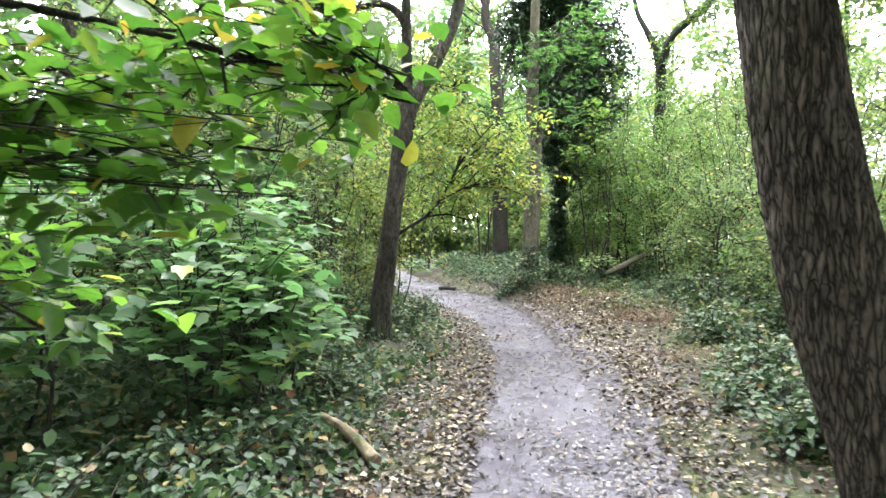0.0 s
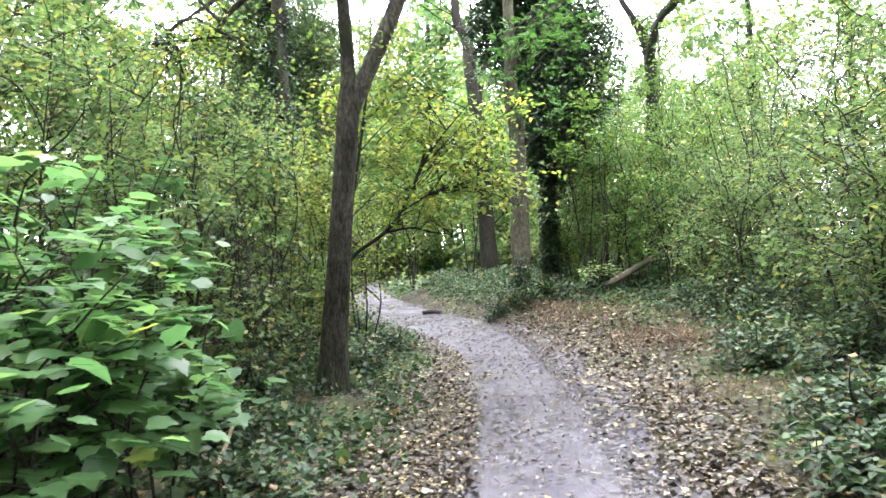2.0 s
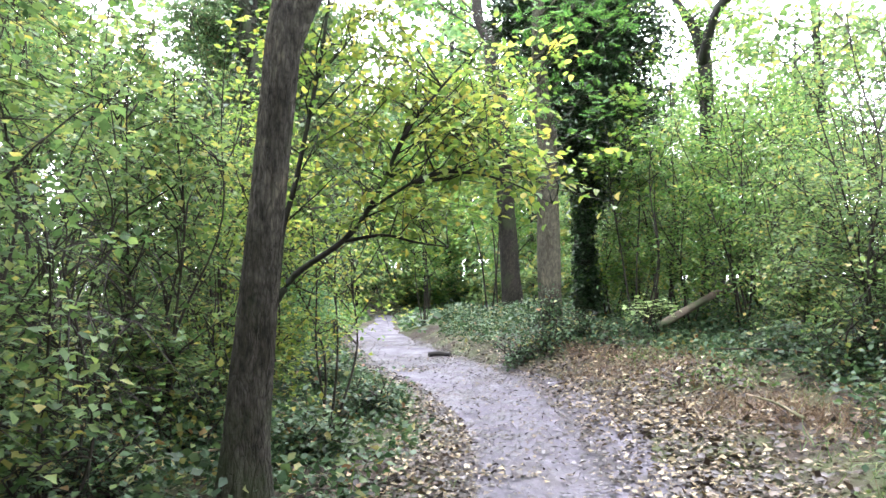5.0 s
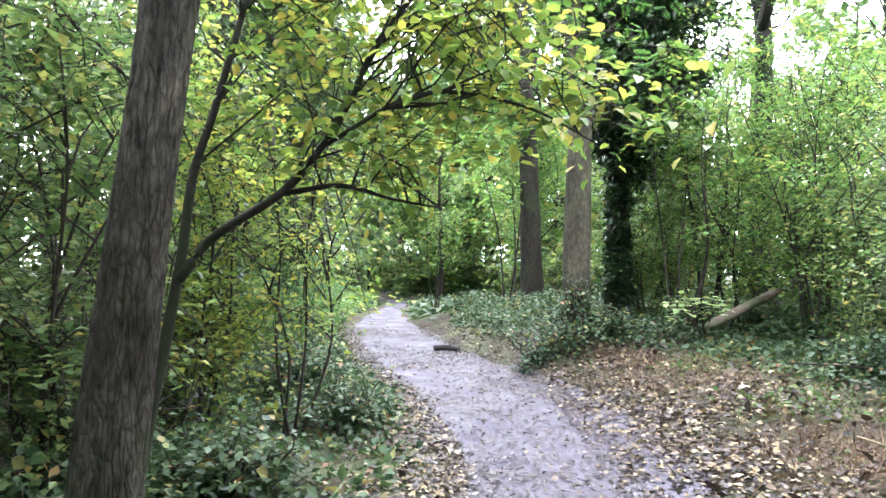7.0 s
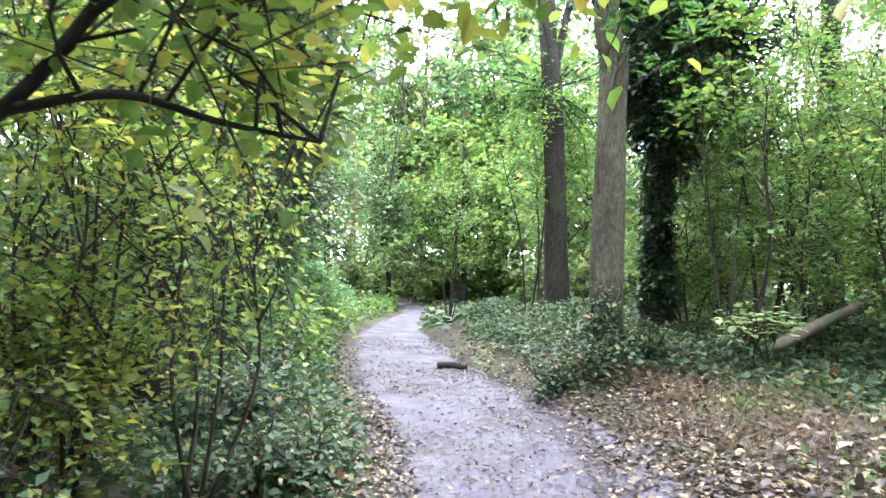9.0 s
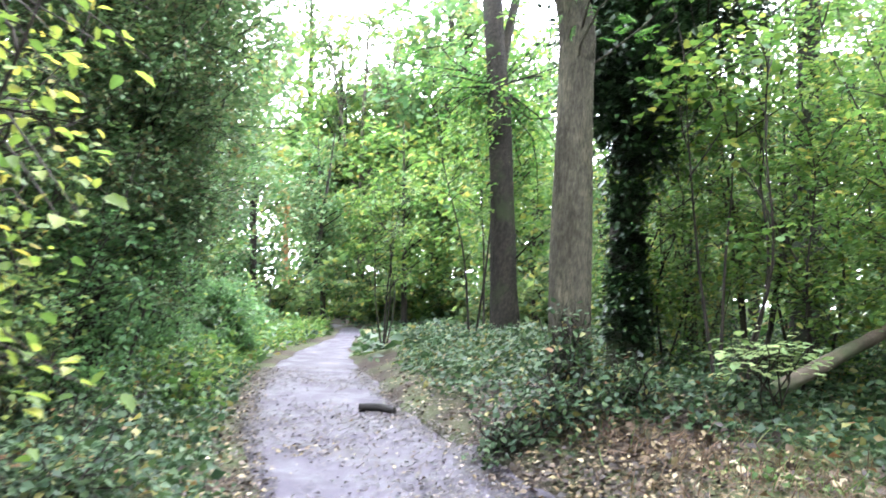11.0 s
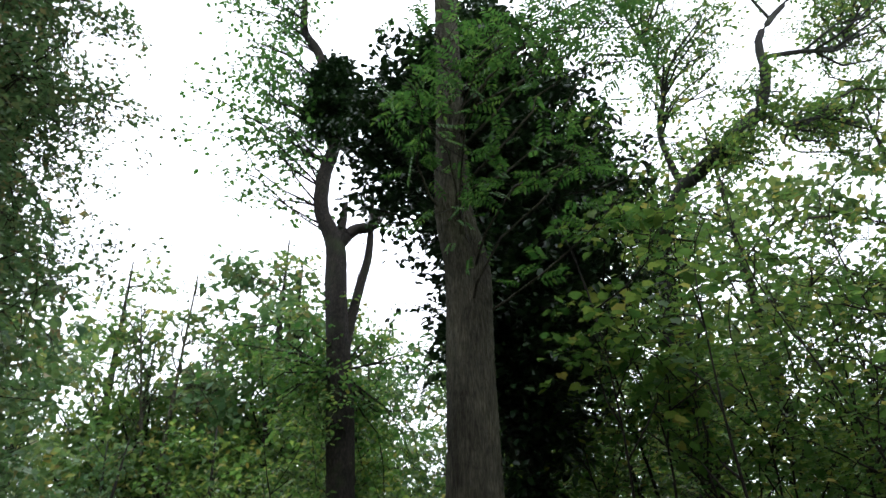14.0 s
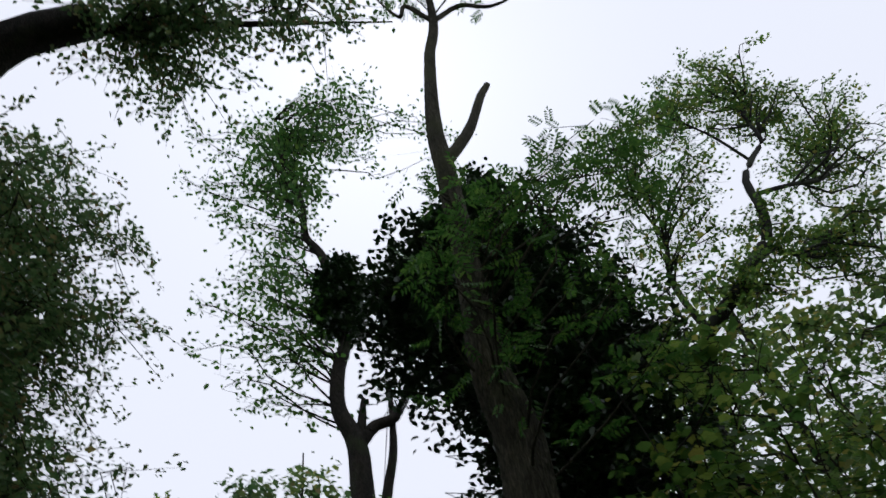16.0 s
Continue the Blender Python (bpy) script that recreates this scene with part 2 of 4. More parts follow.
def height(x, y):
    x, y = np.asarray(x, float), np.asarray(y, float)
    dr, dl = np.maximum(x - right_edge(y), 0), np.maximum(left_edge(y) - x, 0)
    s = np.interp(y, [13, 17, 24, 32], [4.0, 1.3, 1.5, 4.0])
    amp = np.interp(y, [0, 12, 24, 36], [0.6, 0.8, 0.8, 0.5])
    z = -0.10 - 0.3 * np.exp(-((x - 4.8) / 1.3) ** 2 - ((y - 17.2) / 1.6) ** 2) + amp * (1 - np.exp(-dr / s)) + 0.03 * (1 - np.exp(-dl / 0.9))
    rough = np.clip((dr + dl) / 0.8, 0, 1)
    return z + rough * (0.05 * wob(x, y, 1.1) + 0.025 * wob(x, y, 4.3)) + 0.008 * wob(x, y, 6.0)


# ---- mesh tools ----
def mesh_data(name, v, faces, mat, smooth=False):
    """A mesh from arrays: v (n, 3), faces (m, 3 or 4)."""
    me = bpy.data.meshes.new(name)
    v, faces = np.asarray(v, np.float32), np.asarray(faces, np.int32)
    me.vertices.add(len(v))
    me.vertices.foreach_set("co", v.ravel())
    k = faces.shape[1]
    me.loops.add(faces.size)
    me.loops.foreach_set("vertex_index", faces.ravel())
    me.polygons.add(len(faces))
    me.polygons.foreach_set("loop_start", np.arange(0, faces.size, k, dtype=np.int32))
    if smooth:
        me.polygons.foreach_set("use_smooth", np.ones(len(faces), bool))
    me.materials.append(mat)
    me.update(calc_edges=True)
    return me


def part(name, v, faces, mat, parent, label="", smooth=False):
    ob = new(name, mesh_data(name, v, faces, mat, smooth))
    ob.parent = parent
    if label:
        ob["label"] = label
    return ob


def thing(name, label, category, group="", kind=""):
    return tagged(new(name), label, category, group, kind)


def spline(pts, n):
    """Smooth line of n points through pts."""
    pts = np.asarray(pts, float)
    p = np.vstack([2 * pts[0] - pts[1], pts, 2 * pts[-1] - pts[-2]])
    t = np.linspace(0, len(pts) - 1 - 1e-6, n)
    i = t.astype(int)
    f = (t - i)[:, None]
    a, b, c, d = p[i], p[i + 1], p[i + 2], p[i + 3]
    return 0.5 * (2 * b + (c - a) * f + (2 * a - 5 * b + 4 * c - d) * f ** 2 + (3 * b - a - 3 * c + d) * f ** 3)


def tube(pts, radii, sides=8, n=None, furrow=0.0, ridges=14, seed=0.0):
    """Tapered tube round a smooth line; furrow: depth of the bark's ridges."""
    n = n or max(3, 4 * len(pts))
    c = spline(pts, n)
    r = np.interp(np.linspace(0, 1, n), np.linspace(0, 1, len(radii)), radii)
    tan = np.gradient(c, axis=0)
    tan /= np.linalg.norm(tan, axis=1)[:, None]
    ref = np.where(np.abs(tan[:, 2:3]) > 0.8, [[1.0, 0, 0]], [[0, 0, 1.0]])
    a = np.cross(tan, ref)
    a /= np.linalg.norm(a, axis=1)[:, None]
    b = np.cross(tan, a)
    th = np.linspace(0, 2 * np.pi, sides, endpoint=False)
    rr = np.repeat(r[:, None], sides, 1)
    s = np.concatenate([[0], np.cumsum(np.linalg.norm(np.diff(c, axis=0), axis=1))])[:, None]
    rr = rr * (1 + 0.05 * np.sin(3 * th[None] + s * 1.3 + seed) + 0.04 * np.sin(2 * th[None] - s * 2.1 + seed))
    if furrow:
        w = th[None] + 0.16 * np.sin(s * 4.1 + 3 * th[None] + seed) + 0.09 * np.sin(s * 11 + 5 * th[None]) + 0.05 * np.sin(s * 23 - 7 * th[None])
        g = np.abs(np.sin(w * ridges / 2 + 0.8 * np.sin(s * 7 + 2 * th[None])))
        rr = rr - furrow * (1 - np.clip(g * 1.6, 0, 1)) ** 1.3 - furrow * 0.35 * (0.5 + 0.5 * np.sin(s * 37 + 9 * np.sin(w * ridges))) 
    v = c[:, None] + rr[..., None] * (np.cos(th)[None, :, None] * a[:, None] + np.sin(th)[None, :, None] * b[:, None])
    v = v.reshape(-1, 3)
    i, j = np.meshgrid(np.arange(n - 1), np.arange(sides), indexing="ij")
    j2 = (j + 1) % sides
    f = np.stack([i * sides + j, i * sides + j2, (i + 1) * sides + j2, (i + 1) * sides + j], -1).reshape(-1, 4)
    tip = len(v)
    v = np.vstack([v, c[:1], c[-1:]])
    caps = []
    for q in range(0, sides, 2):
        caps.append((tip, (q + 2) % sides, q + 1, q))
        o = (n - 1) * sides
        caps.append((tip + 1, o + q, o + q + 1, o + (q + 2) % sides))
    return v, np.vstack([f, np.array(caps)])


def thin_twigs(s, m, e, r):
    """Many thin three-sided twigs from s to e."""
    k = len(s)
    st = np.stack([s, e], 1)
    off = np.array([[1, 0, 0.3], [-0.5, 0.87, -0.3], [-0.5, -0.87, 0]])
    rad = np.array([1.0, 0.3])
    v = st[:, :, None, :] + (np.asarray(r).reshape(-1, 1, 1, 1) * rad[None, :, None, None]) * off[None, None]
    idx = np.arange(k * 6).reshape(k, 2, 3)
    f = [np.stack([idx[:, 0, b], idx[:, 0, (b + 1) % 3], idx[:, 1, (b + 1) % 3], idx[:, 1, b]], -1) for b in range(3)]
    return v.reshape(-1, 3), np.concatenate(f)


RHOMB = (np.array([[0, 0, 0], [0.45, 0.36, 0.07], [1, 0, -0.06], [0.45, -0.36, 0.07]]), np.array([[0, 3, 2], [0, 2, 1]]))
BLADE = (np.array([[0, 0.017, 0], [0, -0.017, 0], [0.6, -0.014, 0.09], [0.6, 0.014, 0.09], [1, 0, -0.05]]), np.array([[0, 1, 2], [0, 2, 3], [3, 2, 4]]))
OVATE = (np.array([[0, 0, 0], [0.28, 0.33, 0.06], [0.70, 0.27, 0.04], [1, 0, -0.10], [0.70, -0.27, 0.04], [0.28, -0.33, 0.06]]), np.array([[0, 3, 2], [0, 2, 1], [0, 5, 4], [0, 4, 3]]))
LOBED = (np.array([[0, 0, 0], [-0.06, 0.24, 0.02], [0.10, 0.46, 0.03], [0.34, 0.40, 0.05], [0.58, 0.42, 0.02], [0.68, 0.22, 0.04], [0.95, 0, -0.08],
                   [0.68, -0.22, 0.04], [0.58, -0.42, 0.02], [0.34, -0.40, 0.05], [0.10, -0.46, 0.03], [-0.06, -0.24, 0.02], [0.35, 0, -0.01]]),
         np.array([[12, (k + 1) % 12, k] for k in range(12)]))


def pinnate(pairs=5):
    """Ash leaf: leaflets in pairs along a thin stalk."""
    v, f = [], []
    for k in range(2 * pairs + 1):
        x, side = (0.18 + 0.72 * (k // 2) / pairs, 1 if k % 2 else -1) if k < 2 * pairs else (0.86, 0)
        d = np.array([0.45, side * 0.9]) if side else np.array([1.0, 0.0])
        w = np.array([-d[1], d[0]]) * 0.055
        a, ln = np.array([x, 0.0]), 0.30
        m, e = a + d * ln * 0.5, a + d * ln
        o = len(v)
        v += [(*a, 0), (*(m + w), 0.03), (*e, -0.04), (*(m - w), 0.03)]
        f += [(o, o + 3, o + 2), (o, o + 2, o + 1)]
    return np.array(v), np.array(f)


PINNATE = pinnate()


def leaf_arrays(p, u, size, shape, tilt=0.35):
    """Leaves at points p, pointing along u, mostly facing up."""
    n = len(p)
    u = u / np.linalg.norm(u, axis=1)[:, None]
    up = np.array([0, 0, 1.0]) + rng.normal(0, tilt, (n, 3))
    v = np.cross(up, u)
    v /= np.linalg.norm(v, axis=1)[:, None] + 1e-9
    w = np.cross(u, v)
    t, f = shape
    sz = (size * rng.uniform(0.6, 1.25, n))[:, None, None]
    curl = rng.uniform(0.3, 2.2, n)[:, None, None]
    vv = p[:, None] + sz * (t[None, :, 0:1] * u[:, None] + t[None, :, 1:2] * v[:, None] + curl * t[None, :, 2:3] * w[:, None])
    ff = f[None] + (np.arange(n) * len(t))[:, None, None]
    return vv.reshape(-1, 3), ff.reshape(-1, 3)


def unit(n, flat=1.0):
    d = rng.normal(0, 1, (n, 3)) * np.array([1, 1, flat])
    return d / np.linalg.norm(d, axis=1)[:, None]


def foliage(lines, twigs, length, leaves, lo=0.3, flat=0.5, droop=0.15, jitter=0.06):
    """Twigs that start along the given lines and bear leaves. Returns the twigs, and the places and directions of the leaves."""
    s = []
    for ln in lines:
        t = rng.uniform(lo, 1, twigs) * (len(ln) - 1)
        i = np.minimum(t.astype(int), len(ln) - 2)
        s.append(ln[i] + (ln[i + 1] - ln[i]) * (t - i)[:, None])
    s = np.vstack(s)
    n = len(s)
    ln = length * rng.uniform(0.45, 1.3, n)[:, None]
    d = unit(n, flat)
    m = s + d * ln * 0.5 - np.array([0, 0, droop * 0.4]) * ln
    e = s + d * ln - np.array([0, 0, droop]) * ln
    y = e[:, 1]
    clear = (e[:, 0] > np.where(y < 3, -0.18, left_edge(y) + 0.05)) & (e[:, 0] < right_edge(y)) & (np.minimum(e[:, 2], m[:, 2]) < 1.9)
    s, d, m, e = s[~clear], d[~clear], m[~clear], e[~clear]
    n = len(s)
    tw = thin_twigs(s, m, e, np.full(n, 0.004 + 0.004 * length))
    t = rng.uniform(0.15, 1.0, (n, leaves))[..., None]
    pos = (1 - t) ** 2 * s[:, None] + 2 * t * (1 - t) * m[:, None] + t ** 2 * e[:, None] + rng.normal(0, jitter, (n, leaves, 3))
    u = d[:, None] * 0.6 + rng.normal(0, 0.7, (n, leaves, 3)) * np.array([1, 1, 0.45]) - np.array([0, 0, 0.15])
    return tw, pos.reshape(-1, 3), u.reshape(-1, 3)


def curved(a, b, bend=0.15, n=6, sag=0.1):
    a, b = np.asarray(a, float), np.asarray(b, float)
    L = np.linalg.norm(b - a)
    m1 = a + (b - a) * 0.35 + rng.normal(0, bend, 3) * L * 0.5 + np.array([0, 0, sag]) * L
    m2 = a + (b - a) * 0.7 + rng.normal(0, bend, 3) * L * 0.5 + np.array([0, 0, sag]) * L
    return spline([a, m1, m2, b], n)


def in_ball(c, r, n, inner=0.35):
    d = unit(n)
    return np.asarray(c) + d * np.asarray(r) * (rng.uniform(inner ** 3, 1, n) ** (1 / 3))[:, None]


def leaf_objects(pos, u, size, shape, mat, boughs, limit=300, level=1.0):
    """Single leaves that share four meshes, each under the branch next to it; returns how many were made."""
    ends = np.array([b for b, _ in boughs])
    kinds = []
    for k in range(4):
        v, f = shape
        w = v * np.array([1, rng.uniform(0.85, 1.15), rng.uniform(0.4, 2.0)])
        kinds.append(mesh_data("leaf", w, f, mat))
    n = min(limit, len(pos))
    for k in range(n):
        x = Vector(u[k] * np.array([1, 1, level])).normalized()
        y = (Vector((0, 0, 1)) + Vector(rng.normal(0, 0.3 * level, 3))).cross(x).normalized()
        m = Matrix((x, y, x.cross(y))).transposed().to_4x4()
        ob = new("leaf", kinds[k % 4])
        ob.parent = boughs[int(np.argmin(np.linalg.norm(ends - pos[k], axis=1)))][1]
        ob.matrix_basis = Matrix.Translation(pos[k]) @ m @ Matrix.Scale(size * rng.uniform(0.6, 1.2), 4)
    return n


def plant(name, label, category, base, stems, crowns, leafmat, size, twigs=8, length=0.6, leaves=9, shape=RHOMB, bark=BARK_DARK, group="", furrow=0.0,
          sides=10, flat=0.5, droop=0.15, limb_r=0.02, stem_name="trunk", tilt=0.35, ridges=14, jitter=0.06, lo=0.3, rows=None, single=True, single_leaves=False, with_twigs=True):
    """A tree or shrub. stems: (points, radii); crowns: (centre, radius, limbs, stem index)."""
    t = thing(name, label, category, group)
    lines = []
    for k, (pts, radii) in enumerate(stems):
        pts = [tuple(np.asarray(base) + np.asarray(q)) for q in pts]
        v, f = tube(pts, radii, sides if k == 0 else max(8, sides // 3), rows if k == 0 or not rows else rows // 3, furrow if k == 0 else furrow * 0.4, ridges if k == 0 else ridges // 2, k * 2.3 + base[0])
        part(stem_name if k == 0 or stem_name == "stem" else "limb", v, f, bark, t, smooth=True)
        lines.append(spline(pts, 24))
    tv, tf, lp, lu, no = [], [], [], [], 0
    av, af, ao = [], [], 0
    boughs = []
    for c, r, count, si in crowns:
        c = np.asarray(base) + np.asarray(c)
        limbs = []
        for g in in_ball(c, r, count):
            ln = lines[si]
            want = g[2] - 0.45 * np.linalg.norm(g[:2] - ln[len(ln) // 2][:2]) - 0.2
            i = int(np.argmin(np.abs(ln[:, 2] - want) + rng.uniform(0, 0.5, len(ln))))
            i = max(i, 5)
            q = curved(ln[i], g)
            limbs.append(q)
            v, f = tube(q, [limb_r * 1.2, limb_r * 0.7, limb_r * 0.25], 5 if single else 4, 6 if single else 4)
            if single:
                boughs.append((q[-2], part("branch", v, f, bark, t, smooth=True)))
            else:
                av.append(v), af.append(f + ao)
                ao += len(v)
        (v1, f1), p, u = foliage(limbs, twigs, length, leaves, lo, flat, droop, jitter)
        tv.append(v1), tf.append(f1 + no), lp.append(p), lu.append(u)
        no += len(v1)
    if not crowns:
        return t
    if av:
        tagged(part("branchwork", np.vstack(av), np.vstack(af), bark, t, smooth=True), kind="stuff")
    if with_twigs:
        tagged(part("twiggery", np.vstack(tv), np.vstack(tf), TWIG, t), kind="stuff")
    p, u = np.vstack(lp), np.vstack(lu)
    done = 0
    if single_leaves:
        order = rng.permutation(len(p))
        p, u = p[order], u[order]
        done = leaf_objects(p, u, size, shape, leafmat, boughs, 300, 0.45 if flat < 0.1 else 1.0)
    if done < len(p):
        v, f = leaf_arrays(p[done:], u[done:], size, shape, tilt)
        tagged(part("crown", v, f, leafmat, t), kind="stuff")
    return t


def at(x, y, dz=-0.05):
    return (x, y, float(height(x, y)) + dz)


# ---- ground and path ----
def grid_sheet(xs, ys, z):
    x, y = np.meshgrid(xs, ys)
    v = np.stack([x, y, z(x, y)], -1).reshape(-1, 3)
    i, j = np.meshgrid(np.arange(len(ys) - 1), np.arange(len(xs) - 1), indexing="ij")
    w = len(xs)
    return v, np.stack([i * w + j, i * w + j + 1, (i + 1) * w + j + 1, (i + 1) * w + j], -1).reshape(-1, 4)


def graded(a, b, step, far):
    mid = np.arange(a, b + step / 2, step)
    g = np.cumsum(step * 1.25 ** np.arange(1, 60))
    g = g[g < far]
    return np.concatenate([a - g[::-1], mid, b + g])


def ground_z(x, y):
    inside = np.clip(np.minimum(x - left_edge(y), right_edge(y) - x) / 0.25 + 0.3, 0, 1)
    far = np.exp(-(np.maximum(np.hypot(x, y - 15) - 60, 0) / 80))
    return height(x, y) * far - 0.1 * (1 - far) - 0.07 * inside


v, f = grid_sheet(graded(-6, 8, 0.16, 1500), graded(-2, 26, 0.16, 1500), ground_z)
tagged(new("ground", mesh_data("ground", v, f, SOIL, True)), "dark brown woodland soil with moss patches under the leaf litter", "ground", kind="structure")

ys = np.concatenate([np.arange(-20, 0, 0.25), np.arange(0, 26, 0.08), np.arange(26, 58, 0.25)])
us = np.linspace(-0.06, 1.06, 40)
le, re = left_edge(ys) + 0.07 * wob(ys, ys * 0 + 1, 2.9) + 0.03 * wob(ys, ys * 0, 9.0), right_edge(ys) + np.interp(ys, [2, 6, 11, 15, 17.5], [0.1, 0.3, 0.45, 0.4, 0.05]) + 0.09 * wob(ys, ys * 0 + 5, 2.3) + 0.03 * wob(ys, ys * 0 + 7, 8.0)
px = le[:, None] + (re - le)[:, None] * us[None]
py = np.repeat(ys[:, None], 40, 1)
edge = np.clip(np.minimum(us, 1 - us)[None] / 0.10, -1, 1)
pz = height(np.maximum(px, left_edge(py)), py) + 0.012 * np.clip(edge, 0, 1) - 0.07 * (edge < 0) + 0.010 * wob(px, py, 3.1) + 0.004 * wob(px, py, 14.0)
v = np.stack([px, py, pz], -1).reshape(-1, 3)
i, j = np.meshgrid(np.arange(len(ys) - 1), np.arange(39), indexing="ij")
f = np.stack([i * 40 + j, i * 40 + j + 1, (i + 1) * 40 + j + 1, (i + 1) * 40 + j], -1).reshape(-1, 4)
tagged(new("path", mesh_data("path", v, f, PATH, True)), "damp grey packed-earth woodland path with muddy edges", "path", kind="structure")

# ---- main trees ----
plant("leaning_tree", "thick leaning tree with deeply furrowed brown bark beside the path", "tree", at(2.38, 3.4, -0.15),
      [([(0.04, 0, 0), (-0.1, 0, 0.5), (-0.45, 0, 1.6), (-0.72, 0, 2.85), (-0.9, 0.05, 4.5), (-1.0, 0.1, 7.5), (-0.9, 0.2, 11)], [0.31, 0.26, 0.248, 0.24, 0.225, 0.18, 0.08])],
      # wide crowns out of view; the second is added to shade the path's start
      [((-0.3, 0.3, 10.3), (3.8, 3.8, 2.4), 44, 0), ((0.8, 2.4, 9.6), (4.2, 4.0, 2.2), 52, 0)], LEAF_GREEN, 0.18, 12, 0.9, 10, bark=BARK, furrow=0.026, sides=180, rows=200, ridges=34, limb_r=0.05, with_twigs=False)

plant("forked_tree", "slender forked tree with grey-brown fissured bark at the path edge", "tree", at(-0.88, 9.7, -0.04),
      [([(-0.03, 0, 0), (0.0, 0, 0.5), (0.12, 0, 1.6), (0.29, 0, 3.2), (0.31, 0, 3.7), (0.27, 0, 4.8), (0.25, 0.1, 6.0), (0.35, 0.1, 7.5)], [0.21, 0.155, 0.135, 0.125, 0.08, 0.07, 0.05, 0.02]),
       ([(0.29, 0, 3.1), (0.42, 0.02, 3.45), (0.62, 0.03, 3.85), (0.98, 0.08, 4.7), (1.15, 0.1, 5.8), (1.3, 0.2, 7.4)], [0.10, 0.10, 0.095, 0.085, 0.06, 0.02]),
       ([(0.28, 0, 4.55), (0.1, -0.05, 4.75), (-0.15, -0.1, 4.8), (-0.55, -0.15, 4.65), (-0.92, -0.2, 4.35), (-1.22, -0.25, 3.9)], [0.06, 0.055, 0.05, 0.04, 0.03, 0.012]),
       ([(-0.5, -0.15, 4.66), (-0.8, -0.3, 4.55), (-1.2, -0.4, 4.3), (-1.7, -0.5, 3.9)], [0.03, 0.025, 0.02, 0.008])],
      [((0.2, 0.3, 7.2), (2.0, 2.0, 1.6), 18, 0), ((1.2, 0.4, 7.0), (1.8, 1.8, 1.5), 14, 1), ((-1.4, -0.3, 3.9), (0.7, 0.6, 0.5), 7, 3), ((-1.0, 0.0, 5.2), (1.2, 0.8, 0.7), 8, 2)], LEAF_YELLOW, 0.07, 11, 0.7, 9, bark=BARK_GREY, furrow=0.016, sides=110, rows=160, ridges=20, limb_r=0.02)

plant("hazel_tree", "thin dark hazel with a bowed branch and yellowing leaves", "tree", at(-1.05, 10.2, -0.02),
      [([(0, 0, 0), (0.1, 0, 0.6), (0.25, 0, 1.45), (0.31, 0, 1.95), (0.42, 0.05, 2.4), (0.6, 0.3, 3.6), (0.7, 0.5, 4.8)], [0.038, 0.032, 0.028, 0.025, 0.021, 0.014, 0.006]),
       ([(0.25, 0, 1.4), (0.42, 0.0, 1.62), (0.78, 0, 1.86), (0.98, 0.02, 2.1), (1.12, 0.05, 2.35), (1.27, 0.05, 2.68), (1.55, 0.1, 3.05), (1.95, 0.2, 3.5)], [0.030, 0.026, 0.023, 0.020, 0.018, 0.015, 0.010, 0.004]),
       ([(0.8, 0, 1.86), (1.1, 0.0, 1.9), (1.35, 0.05, 1.84), (1.6, 0.1, 1.8)], [0.016, 0.013, 0.009, 0.005]),
       ([(0.98, 0.02, 2.1), (1.5, -0.1, 2.35), (2.0, -0.1, 2.3), (2.4, -0.1, 2.1)], [0.013, 0.011, 0.008, 0.004])],
      [((1.5, 0.6, 3.2), (1.3, 1.0, 0.8), 26, 1), ((0.7, 0.5, 3.6), (1.2, 1.2, 1.1), 18, 0), ((1.25, 0.3, 2.15), (0.6, 0.6, 0.35), 8, 2), ((2.1, -0.1, 2.7), (0.7, 0.5, 0.5), 14, 3)], LEAF_YELLOW, 0.07, 9, 0.5, 9, OVATE, bark=WETBARK, sides=12, limb_r=0.006)

plant("ivy_grown_tree", "slim dark tree forking high up with a crooked stem", "tree", at(2.14, 24.5, -0.1),
      [([(0, 0, 0), (-0.07, 0, 1.26), (-0.18, 0, 3.5), (-0.27, 0, 5.3), (-0.42, 0, 7.0), (-0.5, 0, 8.0), (-0.8, 0, 8.75), (-0.8, 0, 9.6), (-0.62, 0, 10.8), (-1.05, 0, 12.9), (-1.5, 0, 13.8), (-1.58, 0, 14.9), (-1.9, 0, 16.3), (-2.3, 0, 17.6), (-2.5, 0, 19)], [0.36, 0.27, 0.25, 0.23, 0.21, 0.19, 0.16, 0.15, 0.13, 0.11, 0.09, 0.08, 0.06, 0.04, 0.015]),
       ([(-0.42, 0, 8.0), (-0.36, 0, 8.6), (-0.32, 0, 9.0)], [0.10, 0.085, 0.05]),
       ([(-0.48, 0, 7.9), (-0.15, 0, 8.35), (0.3, 0, 8.6), (0.8, 0.1, 9.6)], [0.13, 0.12, 0.10, 0.05]),
       ([(-0.25, 0, 5.4), (-0.1, 0.05, 6.4), (0.05, 0.1, 7.2), (0.2, 0.1, 8.0), (0.25, 0.15, 9.5)], [0.11, 0.10, 0.09, 0.08, 0.04])],
      [((-2.8, 0, 16.4), (2.1, 1.4, 2.6), 46, 0), ((-1.0, 0, 18.8), (2.0, 1.5, 1.6), 26, 0), ((-2.6, 0.2, 11.2), (1.5, 1.2, 2.4), 32, 0), ((1.2, 0.2, 19.5), (2.2, 1.5, 1.4), 12, 0), ((0.3, 0.6, 4.6), (1.8, 1.0, 1.8), 16, 0), ((-1.2, 0.5, 5.4), (1.6, 1.1, 1.5), 14, 0)], LEAF_ASH, 0.12, 9, 0.6, 7, OVATE, bark=BARK_DARK, furrow=0.012, sides=64, rows=140, ridges=18, limb_r=0.022, jitter=0.16)

